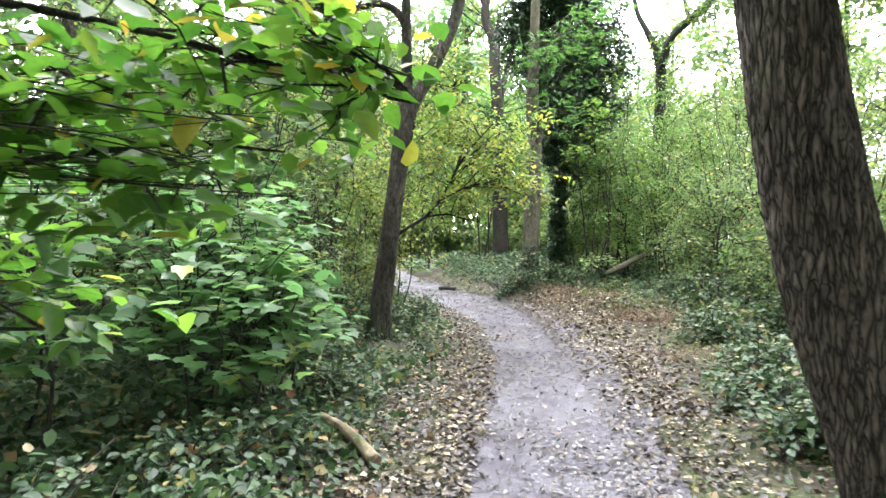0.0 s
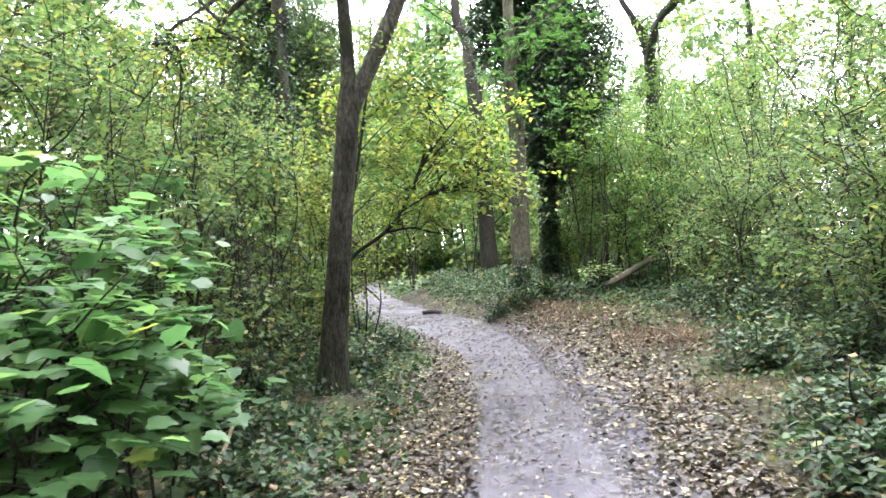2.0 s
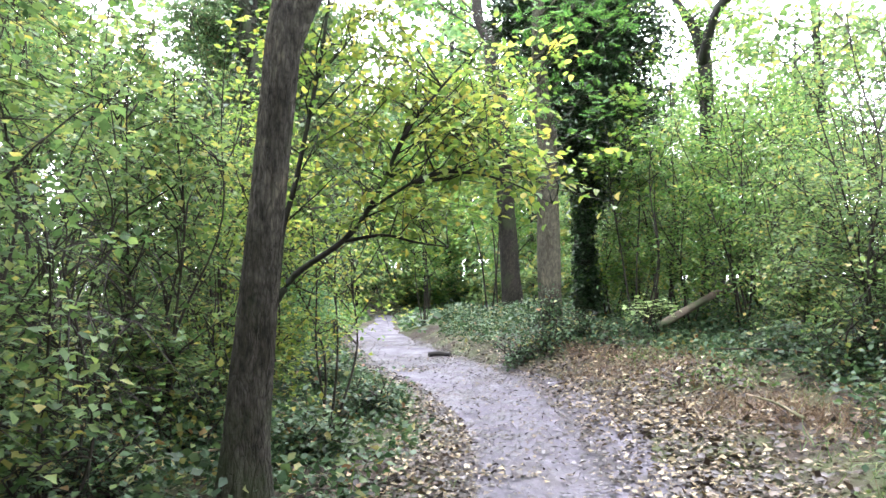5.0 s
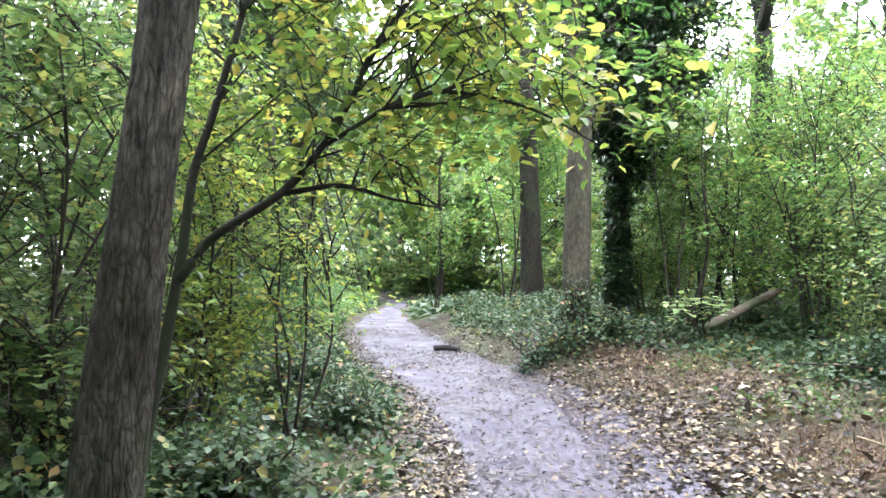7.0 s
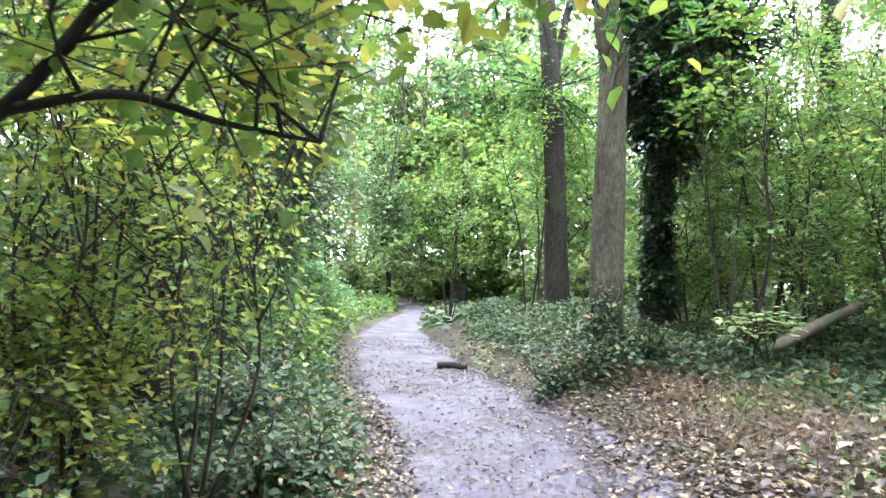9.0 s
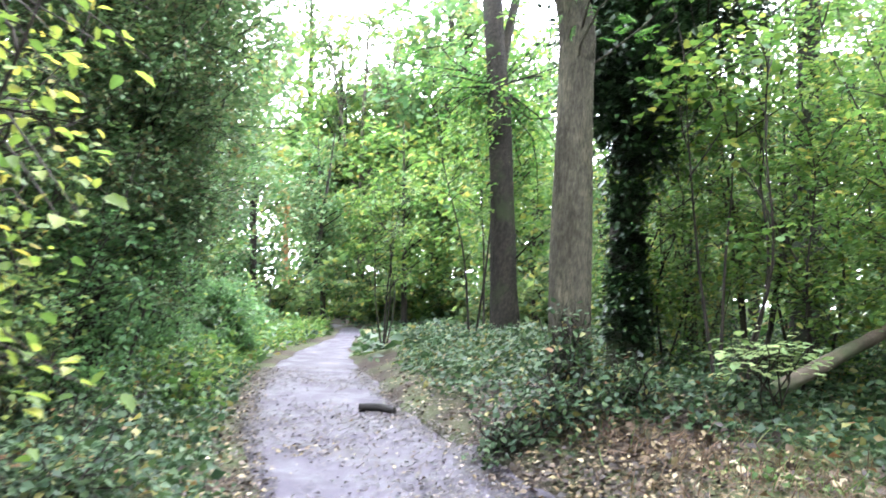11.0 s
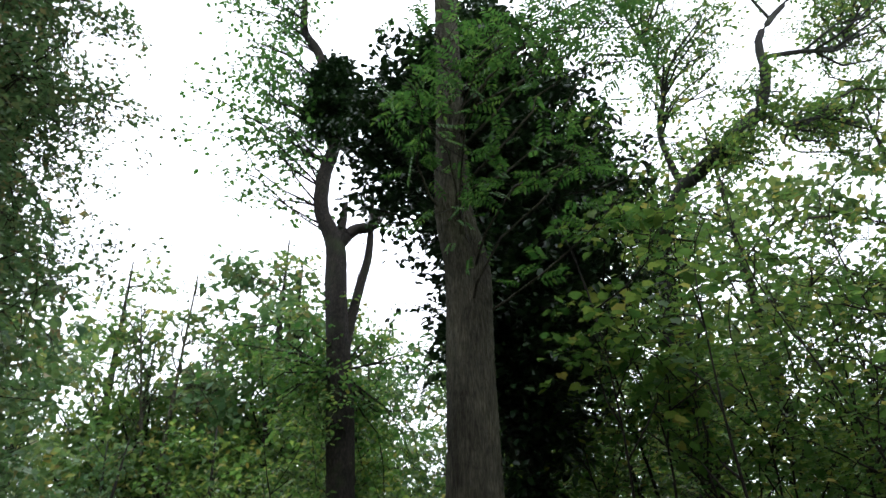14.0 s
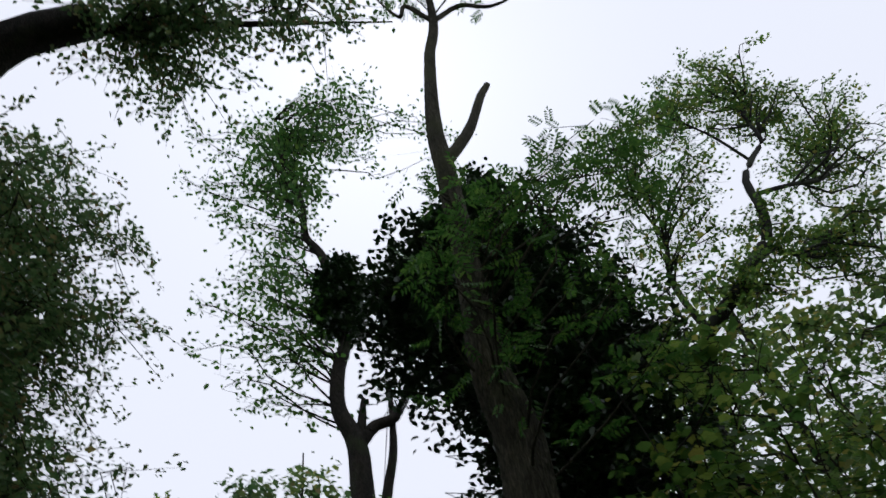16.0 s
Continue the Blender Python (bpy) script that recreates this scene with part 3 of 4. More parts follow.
plant("ash_tree", "tall straight ash with pale grey-brown bark and a slight bend", "tree", at(2.29, 17.6, -0.15),
      [([(0.0, 0, 0), (0, 0, 0.8), (0.0, 0, 2.2), (0.01, 0, 3.4), (0.02, 0, 4.0), (-0.07, 0, 4.6), (-0.06, 0, 5.4), (-0.05, 0, 6.4), (-0.06, 0, 7.4), (-0.08, 0, 8.3), (0.08, 0, 10), (0.3, 0, 11.5), (0.3, 0, 15)], [0.28, 0.22, 0.205, 0.195, 0.19, 0.16, 0.14, 0.125, 0.115, 0.10, 0.08, 0.07, 0.02]),
       ([(-0.06, 0, 7.5), (0.18, 0, 7.9), (0.38, 0, 8.3), (0.62, 0, 9.0), (0.78, 0, 9.35)], [0.075, 0.07, 0.065, 0.06, 0.045]),
       ([(0.3, 0, 11.2), (-0.1, 0, 11.7), (-0.25, 0, 11.3), (-0.6, 0, 12.0)], [0.04, 0.035, 0.03, 0.012]),
       ([(0.25, 0, 11.2), (0.8, 0, 11.9), (1.2, -0.2, 11.5), (1.9, -0.2, 12.2)], [0.045, 0.04, 0.03, 0.012])],
      [((0.3, 0, 13.5), (1.5, 1.5, 1.6), 12, 0), ((-0.5, -1.0, 4.9), (0.35, 0.35, 0.5), 3, 0), ((-0.3, -0.9, 6.0), (0.4, 0.4, 0.4), 2, 0), ((0.95, -1.0, 5.9), (0.7, 0.5, 0.5), 6, 0), ((0.8, -1.0, 4.4), (0.5, 0.4, 0.4), 3, 0), ((1.5, -0.9, 6.8), (0.8, 0.6, 0.6), 8, 0)], LEAF_ASH, 0.24, 5, 0.45, 4, PINNATE, bark=BARK_ASH, furrow=0.016, sides=130, rows=260, ridges=26, limb_r=0.012)

plant("ivy_clad_tree", "tree trunk smothered in dark glossy ivy up to its crown", "tree", at(3.2, 19.0, -0.1),
      [([(0, 0, 0), (0, 0, 2), (-0.05, 0, 4), (-0.1, 0.3, 6), (0.0, 0.4, 9.5)], [0.24, 0.19, 0.17, 0.14, 0.04])],
      [((0.1, 0.6, 6.6), (2.0, 1.2, 2.9), 165, 0), ((-1.3, 0.8, 7.1), (0.5, 0.6, 1.0), 30, 0), ((1.5, 0.6, 6.9), (0.8, 0.8, 1.1), 30, 0), ((1.5, 0.4, 5.4), (1.0, 0.8, 1.2), 34, 0), ((0.25, 0, 4.1), (1.05, 0.8, 1.2), 48, 0)], LEAF_IVY, 0.10, 18, 0.45, 11, OVATE, bark=BARK_DARK, sides=24, rows=40, limb_r=0.02, flat=0.9, lo=0.1, with_twigs=False)

plant("climbing_ivy", "dark ivy climbing the lower trunk behind the ash", "ivy", at(3.2, 18.98, -0.1),
      [([(0.1, -0.18, 0), (0.02, -0.2, 1.5), (-0.05, -0.19, 3), (-0.1, -0.17, 4.6)], [0.02, 0.018, 0.015, 0.008])],
      [((0, 0, 2.2), (0.20, 0.22, 2.3), 90, 0), ((0, 0, 0.9), (0.24, 0.26, 1.0), 60, 0)], LEAF_IVY, 0.085, 10, 0.14, 9, OVATE, bark=BARK_DARK, sides=8, limb_r=0.006, flat=0.9, lo=0.5, with_twigs=False, jitter=0.04)

plant("climbing_ivy", "dark ivy wrapped round the crooked upper stem", "ivy", at(2.14, 24.5, -0.1),
      [([(-0.78, -0.18, 9.9), (-0.64, -0.16, 10.8), (-0.86, -0.15, 11.9), (-1.05, -0.14, 12.8)], [0.025, 0.02, 0.018, 0.01])],
      [((-0.8, 0, 11.7), (0.72, 0.6, 1.15), 72, 0)], LEAF_IVY, 0.125, 12, 0.32, 9, OVATE, bark=BARK_DARK, sides=8, limb_r=0.01, flat=0.9, lo=0.2, with_twigs=False)

plant("oak_tree", "spreading ivy-stemmed oak with crooked limbs against the sky", "tree", at(6.7, 21.5, -0.1),
      [([(0, 0, 0), (0, 0, 2.5), (0.05, 0, 5), (0.0, 0, 6.5), (-0.4, 0, 7.4), (-0.8, 0, 8.2), (-1.1, 0, 10)], [0.3, 0.22, 0.18, 0.16, 0.10, 0.08, 0.03]),
       ([(0.0, 0, 6.0), (0.05, -0.8, 7.0), (0.55, -1.4, 7.5), (1.1, -1.5, 8.1), (1.68, -1.5, 8.75), (1.98, -1.5, 9.5), (2.08, -1.5, 10.3), (2.55, -1.5, 11.0), (3.2, -1.5, 11.8), (3.25, -1.5, 12.6), (3.8, -1.5, 13.7)], [0.12, 0.12, 0.115, 0.11, 0.10, 0.085, 0.075, 0.065, 0.05, 0.04, 0.02]),
       ([(0.9, 0, 7.8), (0.6, -0.1, 9.0), (0.9, -0.1, 10.2), (0.7, -0.1, 11.5)], [0.08, 0.06, 0.05, 0.015]),
       ([(2.05, -1.5, 9.9), (3.0, -1.45, 10.3), (4.2, -1.3, 10.8), (5.0, -1.1, 11.9), (5.9, -1.0, 12.6), (6.4, -1.0, 14.2)], [0.05, 0.045, 0.04, 0.03, 0.02, 0.006]),
       ([(1.5, -1.5, 8.55), (2.5, -1.2, 8.6), (3.6, -0.9, 9.3), (4.6, -0.7, 9.5), (5.8, -0.5, 10.4)], [0.05, 0.04, 0.035, 0.025, 0.006]),
       ([(2.55, -1.5, 11.0), (2.2, -1.4, 12.0), (1.7, -1.3, 12.8), (1.6, -1.2, 13.8)], [0.035, 0.03, 0.02, 0.006])],
      [((3.4, -1.3, 14.2), (2.0, 1.3, 1.6), 34, 1), ((5.2, -1.0, 12.4), (2.0, 1.4, 2.0), 36, 3), ((1.7, -1.2, 13.4), (1.0, 0.8, 1.0), 10, 5), ((0.9, -0.8, 11.4), (1.3, 1.0, 2.2), 26, 2), ((4.8, -0.5, 9.8), (1.9, 1.2, 1.4), 26, 4), ((2.2, -1.0, 9.0), (1.1, 0.8, 0.9), 10, 1), ((-0.6, 0, 10.5), (1.5, 1.5, 1.4), 5, 0), ((0, 0, 4.2), (0.5, 0.5, 3.2), 40, 0), ((0.3, 0, 7.0), (1.4, 0.5, 0.8), 12, 0), ((0.6, -1.4, 7.6), (0.9, 0.5, 0.6), 12, 1)], LEAF_BRIGHT, 0.085, 10, 0.55, 12, bark=WETBARK, furrow=0.015, sides=48, rows=80, limb_r=0.025)

plant("tall_dense_tree", "tall dense tree with drooping olive-green foliage", "tree", at(-3.8, 19.3, -0.1),
      [([(0, 0, 0), (0.1, 0, 4), (0.0, 0, 8), (0.1, 0, 11)], [0.3, 0.25, 0.18, 0.03]),
       ([(0.05, 0, 6.8), (0.6, -1.4, 8.0), (1.3, -2.2, 8.9), (2.1, -2.3, 9.6)], [0.24, 0.23, 0.23, 0.21]),
       ([(1.6, -2.25, 9.2), (2.6, -2.3, 9.5), (3.8, -2.3, 9.8), (5.6, -2.2, 10.4)], [0.06, 0.05, 0.04, 0.01])],
      [((0.1, 0, 6.0), (3.0, 2.3, 4.9), 235, 0), ((3.7, -2.3, 9.7), (1.6, 0.9, 0.6), 11, 2), ((1.0, -0.6, 3.4), (1.6, 1.6, 1.2), 40, 0), ((0.8, -0.4, 5.4), (2.0, 1.7, 2.4), 70, 0)], LEAF_FINE, 0.072, 22, 0.75, 22, bark=BARK_DARK, sides=24, rows=40, limb_r=0.015, droop=0.4)

plant("ivy_post_tree", "straight tree trunk clad in ivy among the hawthorns", "tree", at(-2.5, 15.0, -0.1),
      [([(0, 0, 0), (0.05, 0, 3), (0.0, 0, 6), (0.1, 0, 9)], [0.2, 0.16, 0.14, 0.08])],
      [((0, 0, 4.5), (0.22, 0.22, 4.0), 60, 0), ((0, 0, 9), (1.6, 1.6, 1.4), 16, 0)], LEAF_IVY, 0.085, 11, 0.22, 10, OVATE, bark=BARK_DARK, sides=24, limb_r=0.012, flat=0.9, with_twigs=False)
plant("bare_trunk_tree", "tall grey bare-trunked tree deep in the wood", "tree", at(-7.6, 14.0, -0.1),
      [([(0, 0, 0), (0.0, 0, 3), (-0.05, 0, 6), (0.1, 0, 12)], [0.33, 0.27, 0.25, 0.1])],
      [((0, 0, 11.5), (2.6, 2.6, 2.2), 30, 0)], LEAF_GREEN, 0.16, 11, 0.8, 9, bark=BARK_GREY, furrow=0.012, sides=64, rows=90, limb_r=0.03, with_twigs=False)


# ---- shrubs ----
def shrub(name, label, x, y, h, r, mat, size, stems=5, limbs=26, twigs=7, leaves=9, shape=RHOMB, lift=0.55, group="", length=0.45, category="shrub", flat=0.5, single=True, single_leaves=False, droop=0.15):
    st = []
    for k in range(stems):
        a = 2 * math.pi * k / stems + rng.uniform(-0.4, 0.4)
        q = rng.uniform(0.4, 0.9) * r
        j = rng.normal(0, 0.11 * r, (4, 2))
        j[0] *= 0.2
        st.append(([(k2 * q * math.cos(a) + jx, k2 * q * math.sin(a) + jy, hz * h) for k2, hz, (jx, jy) in zip((0.1, 0.3, 0.5, 0.78), (0, 0.28, 0.55, 0.8), j)]
                   + [(q * math.cos(a), q * math.sin(a), h * rng.uniform(0.85, 1.05))], [0.008 + 0.003 * h, 0.006 + 0.002 * h, 0.008, 0.006, 0.003]))
    cr = [((0, 0, h * lift), (r, r, h * (1 - lift) * 1.05), max(1, limbs // stems), k) for k in range(stems)]
    return plant(name, label, category, at(x, y), st, cr, mat, size, twigs, length, leaves, shape, TWIG, group, sides=6, stem_name="stem", limb_r=0.008, flat=flat, single=single and abs(x) < 5.5 and y < 18, single_leaves=single_leaves, droop=droop)


for x, y, h, r, m in [(4.5, 8.0, 2.9, 1.1, 0), (5.4, 10.2, 4.4, 1.4, 0), (5.3, 12.6, 4.2, 1.4, 0), (5.7, 15.0, 2.8, 0.9, 0), (6.8, 11.6, 4.8, 1.7, 1), (6.8, 14.6, 5.0, 1.8, 0), (6.3, 17.6, 4.8, 1.6, 1), (8.8, 17.8, 5.8, 2.0, 0), (4.6, 20.5, 4.4, 1.5, 0), (8.8, 9.0, 6.6, 2.1, 0), (6.3, 6.3, 4.8, 1.6, 1), (4.3, 5.2, 1.7, 0.9, 0), (9.2, 13.2, 6.0, 2.0, 2), (10.0, 20.5, 6.5, 2.2, 1), (6.4, 3.4, 3.4, 1.4, 0), (8.0, 24.5, 6.0, 2.2, 0)]:
    shrub("thorn_shrub", "dense mixed green and yellowing shrub on the bank", x, y, h, r, (LEAF_GREEN, LEAF_BRIGHT, LEAF_YELLOW)[m], 0.068, 6, 66 if x < 6 else 62, 11, 10, group="bank shrubs", lift=0.42, length=0.5)
for x, y, h, r in [(4.7, 18.9, 6.8, 1.5), (5.5, 16.7, 4.6, 1.3), (4.9, 18.0, 4.2, 1.2), (6.6, 18.8, 6.2, 1.5), (3.8, 19.6, 3.8, 1.2), (4.4, 25.0, 7.4, 1.8)]:
    shrub("maple_shrub", "field maple with bright green layered leaves", x, y, h, r, LEAF_BRIGHT, 0.075, 4, 46, 10, 10, OVATE, group="maples by the ash", lift=0.46, flat=0.06, length=0.6, droop=0.08)
for x, y, h, r in [(-1.75, 5.0, 1.75, 0.9), (-1.4, 5.5, 1.5, 0.5), (-2.0, 5.7, 2.2, 0.8), (-2.6, 4.2, 2.3, 0.9), (-2.4, 6.4, 2.4, 1.0), (-3.3, 5.6, 2.6, 1.0), (-1.45, 6.2, 1.5, 0.5), (-2.2, 7.4, 2.6, 0.9)]:
    shrub("sycamore_sapling", "young sycamore with broad pale-green layered leaves", x, y, h, r, LEAF_SYCAMORE, 0.155, 3, 18, 4, 5, LOBED, group="sycamore saplings", flat=0.08, lift=0.68, single_leaves=True, droop=0.05)
for x, y, h, r, m in [(-2.2, 8.6, 3.8, 1.1, 0), (-2.0, 10.9, 3.8, 1.0, 0), (-3.4, 8.4, 4.6, 1.5, 0), (-3.6, 11.5, 5.4, 1.6, 0), (-1.7, 12.6, 3.6, 0.9, 2), (-2.7, 14.0, 4.8, 1.2, 0), (-3.3, 16.4, 4.8, 1.3, 0), (-5.0, 7.0, 5.4, 1.9, 0), (-5.5, 13.5, 6.4, 2.0, 3), (-4.8, 10.0, 5.5, 1.8, 1), (-4.2, 3.0, 4.0, 1.6, 0), (-5.6, 17.0, 6.5, 2.0, 0), (-3.4, 0.8, 3.0, 1.2, 0), (-3.3, 19.0, 5.2, 1.6, 4), (-4.0, 22.6, 6.0, 1.8, 4), (-3.0, 17.4, 3.0, 1.0, 4), (-5.6, 20.5, 7.0, 2.2, 0)]:
    shrub("hawthorn", "tall tangled hawthorn with small green and yellow leaves", x, y, h, r, (LEAF_GREEN, LEAF_BRIGHT, LEAF_YELLOW, LEAF_DULL, LEAF_SYCAMORE)[m], 0.075, 6, 56 if x > -4.5 else 36, 11, 10, group="hawthorns beyond the forked tree", lift=0.44)
shrub("hazel_shoots", "yellow-leaved hazel shoots beside the path", -0.9, 12.75, 3.1, 1.0, LEAF_YELLOW, 0.062, 4, 34, 7, 7, OVATE, single_leaves=True, lift=0.68, droop=0.45)
for x, y, h, r in [(-1.9, 9.1, 2.2, 0.8), (-2.4, 10.2, 2.6, 0.9), (-1.75, 11.6, 1.9, 0.6), (-2.6, 7.6, 2.0, 0.8)]:
    shrub("bare_thorn_bush", "nearly leafless dark twiggy bush under the hawthorns", x, y, h, r, LEAF_GREEN, 0.06, 5, 26, 7, 1, group="bare bushes under the hawthorns", lift=0.5, length=0.6)
shrub("maple_shrub", "field maple with broad lime-green leaves hanging before the ivy", 4.0, 17.8, 4.9, 1.25, LEAF_BRIGHT, 0.10, 4, 24, 7, 6, LOBED, group="maples by the ash", lift=0.74, flat=0.2, length=0.5)
shrub("pale_seedling", "low spreading seedling with pale yellow-green leaves beside the log", 3.9, 16.65, 0.8, 0.5, LEAF_PALE, 0.095, 3, 9, 5, 4, LOBED, lift=0.94, flat=0.05, droop=0.03, single_leaves=True)
for x, y, h, r in [(1.55, 16.7, 0.5, 0.5), (2.1, 16.75, 0.65, 0.5), (2.75, 16.95, 0.55, 0.5), (2.2, 17.15, 1.15, 0.35)]:
    shrub("bramble_bush", "loose bramble mound with arching stems in front of the ash", x, y, h, r, LEAF_LOW, 0.07, 6, 20, 6, 6, OVATE, lift=0.42, length=0.34, group="brambles before the ash")
for x, y, h, r in [(2.75, 4.7, 0.4, 0.45), (2.85, 5.8, 0.38, 0.5), (3.1, 3.9, 0.55, 0.6), (3.5, 5.2, 0.7, 0.7), (3.3, 6.6, 0.55, 0.6), (4.0, 7.6, 0.8, 0.8), (3.7, 9.0, 0.55, 0.6), (4.5, 10.4, 0.8, 0.8), (4.9, 12.4, 0.8, 0.7), (4.9, 14.0, 0.5, 0.6), (3.0, 2.6, 0.5, 0.6),
                   (-0.75, 11.0, 0.5, 0.5), (-0.45, 13.2, 0.55, 0.55), (-1.3, 14.6, 0.7, 0.7), (-1.9, 16.4, 0.7, 0.7), (-1.9, 9.4, 0.7, 0.7), (-1.6, 10.9, 0.6, 0.6), (-1.75, 8.0, 0.5, 0.6), (-1.0, 6.4, 0.35, 0.45), (-1.7, 2.6, 0.7, 0.7), (-1.1, 3.1, 0.45, 0.5), (-1.35, 3.9, 0.5, 0.5), (-1.2, 4.6, 0.4, 0.45), (-2.4, 12.0, 0.8, 0.8)]:
    shrub("bramble_clump", "tangled low bramble with dark green leaves", x, y, h, r, LEAF_LOW, 0.068, 5, 40, 6, 8, OVATE if y < 6 else RHOMB, lift=0.45, length=0.28, group="brambles along the path", single=False)
shrub("maple_sapling", "tall young maple with bright green leaves behind the dark trunk", 1.6, 25.2, 7.0, 1.9, LEAF_BRIGHT, 0.10, 4, 50, 10, 9, OVATE, lift=0.66, flat=0.15)
shrub("path_sapling", "thin multi-stemmed sapling beyond the bend", -0.55, 26.5, 4.4, 1.05, LEAF_BRIGHT, 0.085, 5, 30, 6, 5, lift=0.62)
for x, y, h, r in [(-4.2, 25.5, 1.7, 1.2), (-5.0, 29, 2.0, 1.4), (-4.6, 22.5, 1.4, 1.0)]:
    shrub("elder_bush", "rounded pale green bush beside the path", x, y, h, r, LEAF_SYCAMORE, 0.13, 6, 60, 9, 10, group="bushes left of the bend", lift=0.45)

plant("overhanging_hazel", "overhanging hazel branches with large green and yellow leaves", "tree", at(-2.6, 1.0, -0.1),
      [([(0, 0, 0), (0.1, 0.1, 1.2), (0.3, 0.3, 2.4), (0.5, 0.6, 3.6)], [0.06, 0.05, 0.04, 0.015]),
       ([(0.25, 0.2, 1.7), (0.9, 0.4, 1.72), (1.5, 0.5, 1.78), (1.95, 0.6, 1.86), (2.2, 0.7, 1.86)], [0.022, 0.016, 0.010, 0.006, 0.003]),
       ([(0.3, 0.3, 2.2), (1.0, 0.6, 2.25), (1.7, 0.8, 2.2), (2.5, 1.0, 2.05)], [0.022, 0.016, 0.010, 0.004]),
       ([(0.1, 0.1, 0.9), (0.7, 0.4, 1.3), (1.2, 0.6, 1.4), (1.6, 0.7, 1.4)], [0.02, 0.015, 0.010, 0.004])],
      [((1.75, 0.6, 1.85), (0.65, 0.4, 0.22), 24, 1), ((1.95, 0.8, 2.05), (0.6, 0.4, 0.2), 20, 2), ((1.2, 0.6, 1.5), (0.6, 0.4, 0.3), 18, 3), ((1.45, 0.9, 1.55), (0.45, 0.4, 0.25), 16, 3)], LEAF_OVERHANG, 0.085, 4, 0.25, 6, OVATE, bark=BARK_DARK, sides=10, limb_r=0.005, flat=0.3, single_leaves=True)


# ---- logs ----
def log_thing(name, label, a, b, r0, r1, mat):
    t = thing(name, label, "log")
    m = (np.asarray(a) + np.asarray(b)) / 2 + np.array([0.02, 0.03, 0.02])
    v, f = tube([a, m, b], [r0, (r0 + r1) / 2, r1], 20, 30, 0.006, 9)
    part("wood", v, f, mat, t, smooth=True)
    return t


log_thing("fallen_branch", "short black rotten branch lying at the path edge", at(-0.08, 19.3, 0.05), at(0.38, 19.05, 0.06), 0.055, 0.045, BLACKWOOD)
log_thing("leaning_log", "bare fallen trunk leaning into the shrubs", at(4.07, 17.1, 0.16), (6.6, 17.3, 1.85), 0.075, 0.05, FALLEN)
log_thing("fallen_log", "grey fallen log lying across the far bank", at(-0.35, 28.5, 0.13), at(1.4, 28.95, 0.13), 0.14, 0.13, GREYWOOD)
log_thing("broken_branch", "broken bare branch lying in the ground cover", at(-0.95, 5.5, 0.05), at(-0.42, 4.55, 0.05), 0.035, 0.05, DEADWOOD)
log_thing("bare_stick", "pale bent stick standing in the undergrowth", at(-1.35, 6.75, 0.0), at(-1.25, 7.1, 0.35), 0.022, 0.015, DEADWOOD)


for k, (x, y, a, ln) in enumerate([(-1.5, 4.3, 20, 0.8), (-2.1, 5.2, 75, 1.1), (-1.9, 7.6, 130, 0.9), (3.4, 10.6, 100, 0.8), (4.9, 13.2, 150, 1.2), (-2.2, 9.9, 10, 1.2), (-1.4, 11.4, 95, 0.8)]):
    log_thing("fallen_stick", "thin bare stick lying in the undergrowth", at(x, y, 0.14), at(x + ln * math.cos(radians(a)), y + ln * math.sin(radians(a)), 0.2 + 0.05 * (k % 3)), 0.016, 0.008, DEADWOOD if k % 2 else TWIG)


# ---- ground cover and litter ----
def scatter(name, label, category, n, area, mat, size, shape, lift, keep, tilt=0.35, rise=0.0, base=0.012, grow=0.0):
    x, y = rng.uniform(area[0], area[1], n), rng.uniform(area[2], area[3], n)
    k = keep(x, y) > rng.uniform(0, 1, n)
    x, y = x[k], y[k]
    n = len(x)
    tuft = np.clip(0.5 + 0.6 * wob(x, y, 1.1) + 0.5 * wob(x, y, 3.7) + 0.3 * wob(x, y, 8.3), 0.05, 1.8)
    if grow:
        tuft = tuft * np.clip((np.maximum(out_l(x, y), out_r(x, y)) - 0.1) / (grow * np.interp(y, [9.5, 11.5], [1, 0.35])), 0.25, 1) ** 2
    p = np.stack([x, y, height(x, y) + lift * tuft * rng.uniform(0, 1, n) ** 1.3 + base], -1)
    u = rng.normal(0, 1, (n, 3)) * np.array([1, 1, 0.15 + rise])
    v, f = leaf_arrays(p, u, size * rng.choice([0.65, 1.0, 1.35], n), shape, tilt)
    return tagged(new(name, mesh_data(name, v, f, mat)), label, category, kind="stuff")


def out_r(x, y):
    return x - right_edge(y)


def out_l(x, y):
    return left_edge(y) - x


def by_fork(x, y):
    """Bare ground in front of the forked tree."""
    return 1 - np.exp(-((x + 0.72) / 0.5) ** 2 - ((y - 9.1) / 0.9) ** 2)


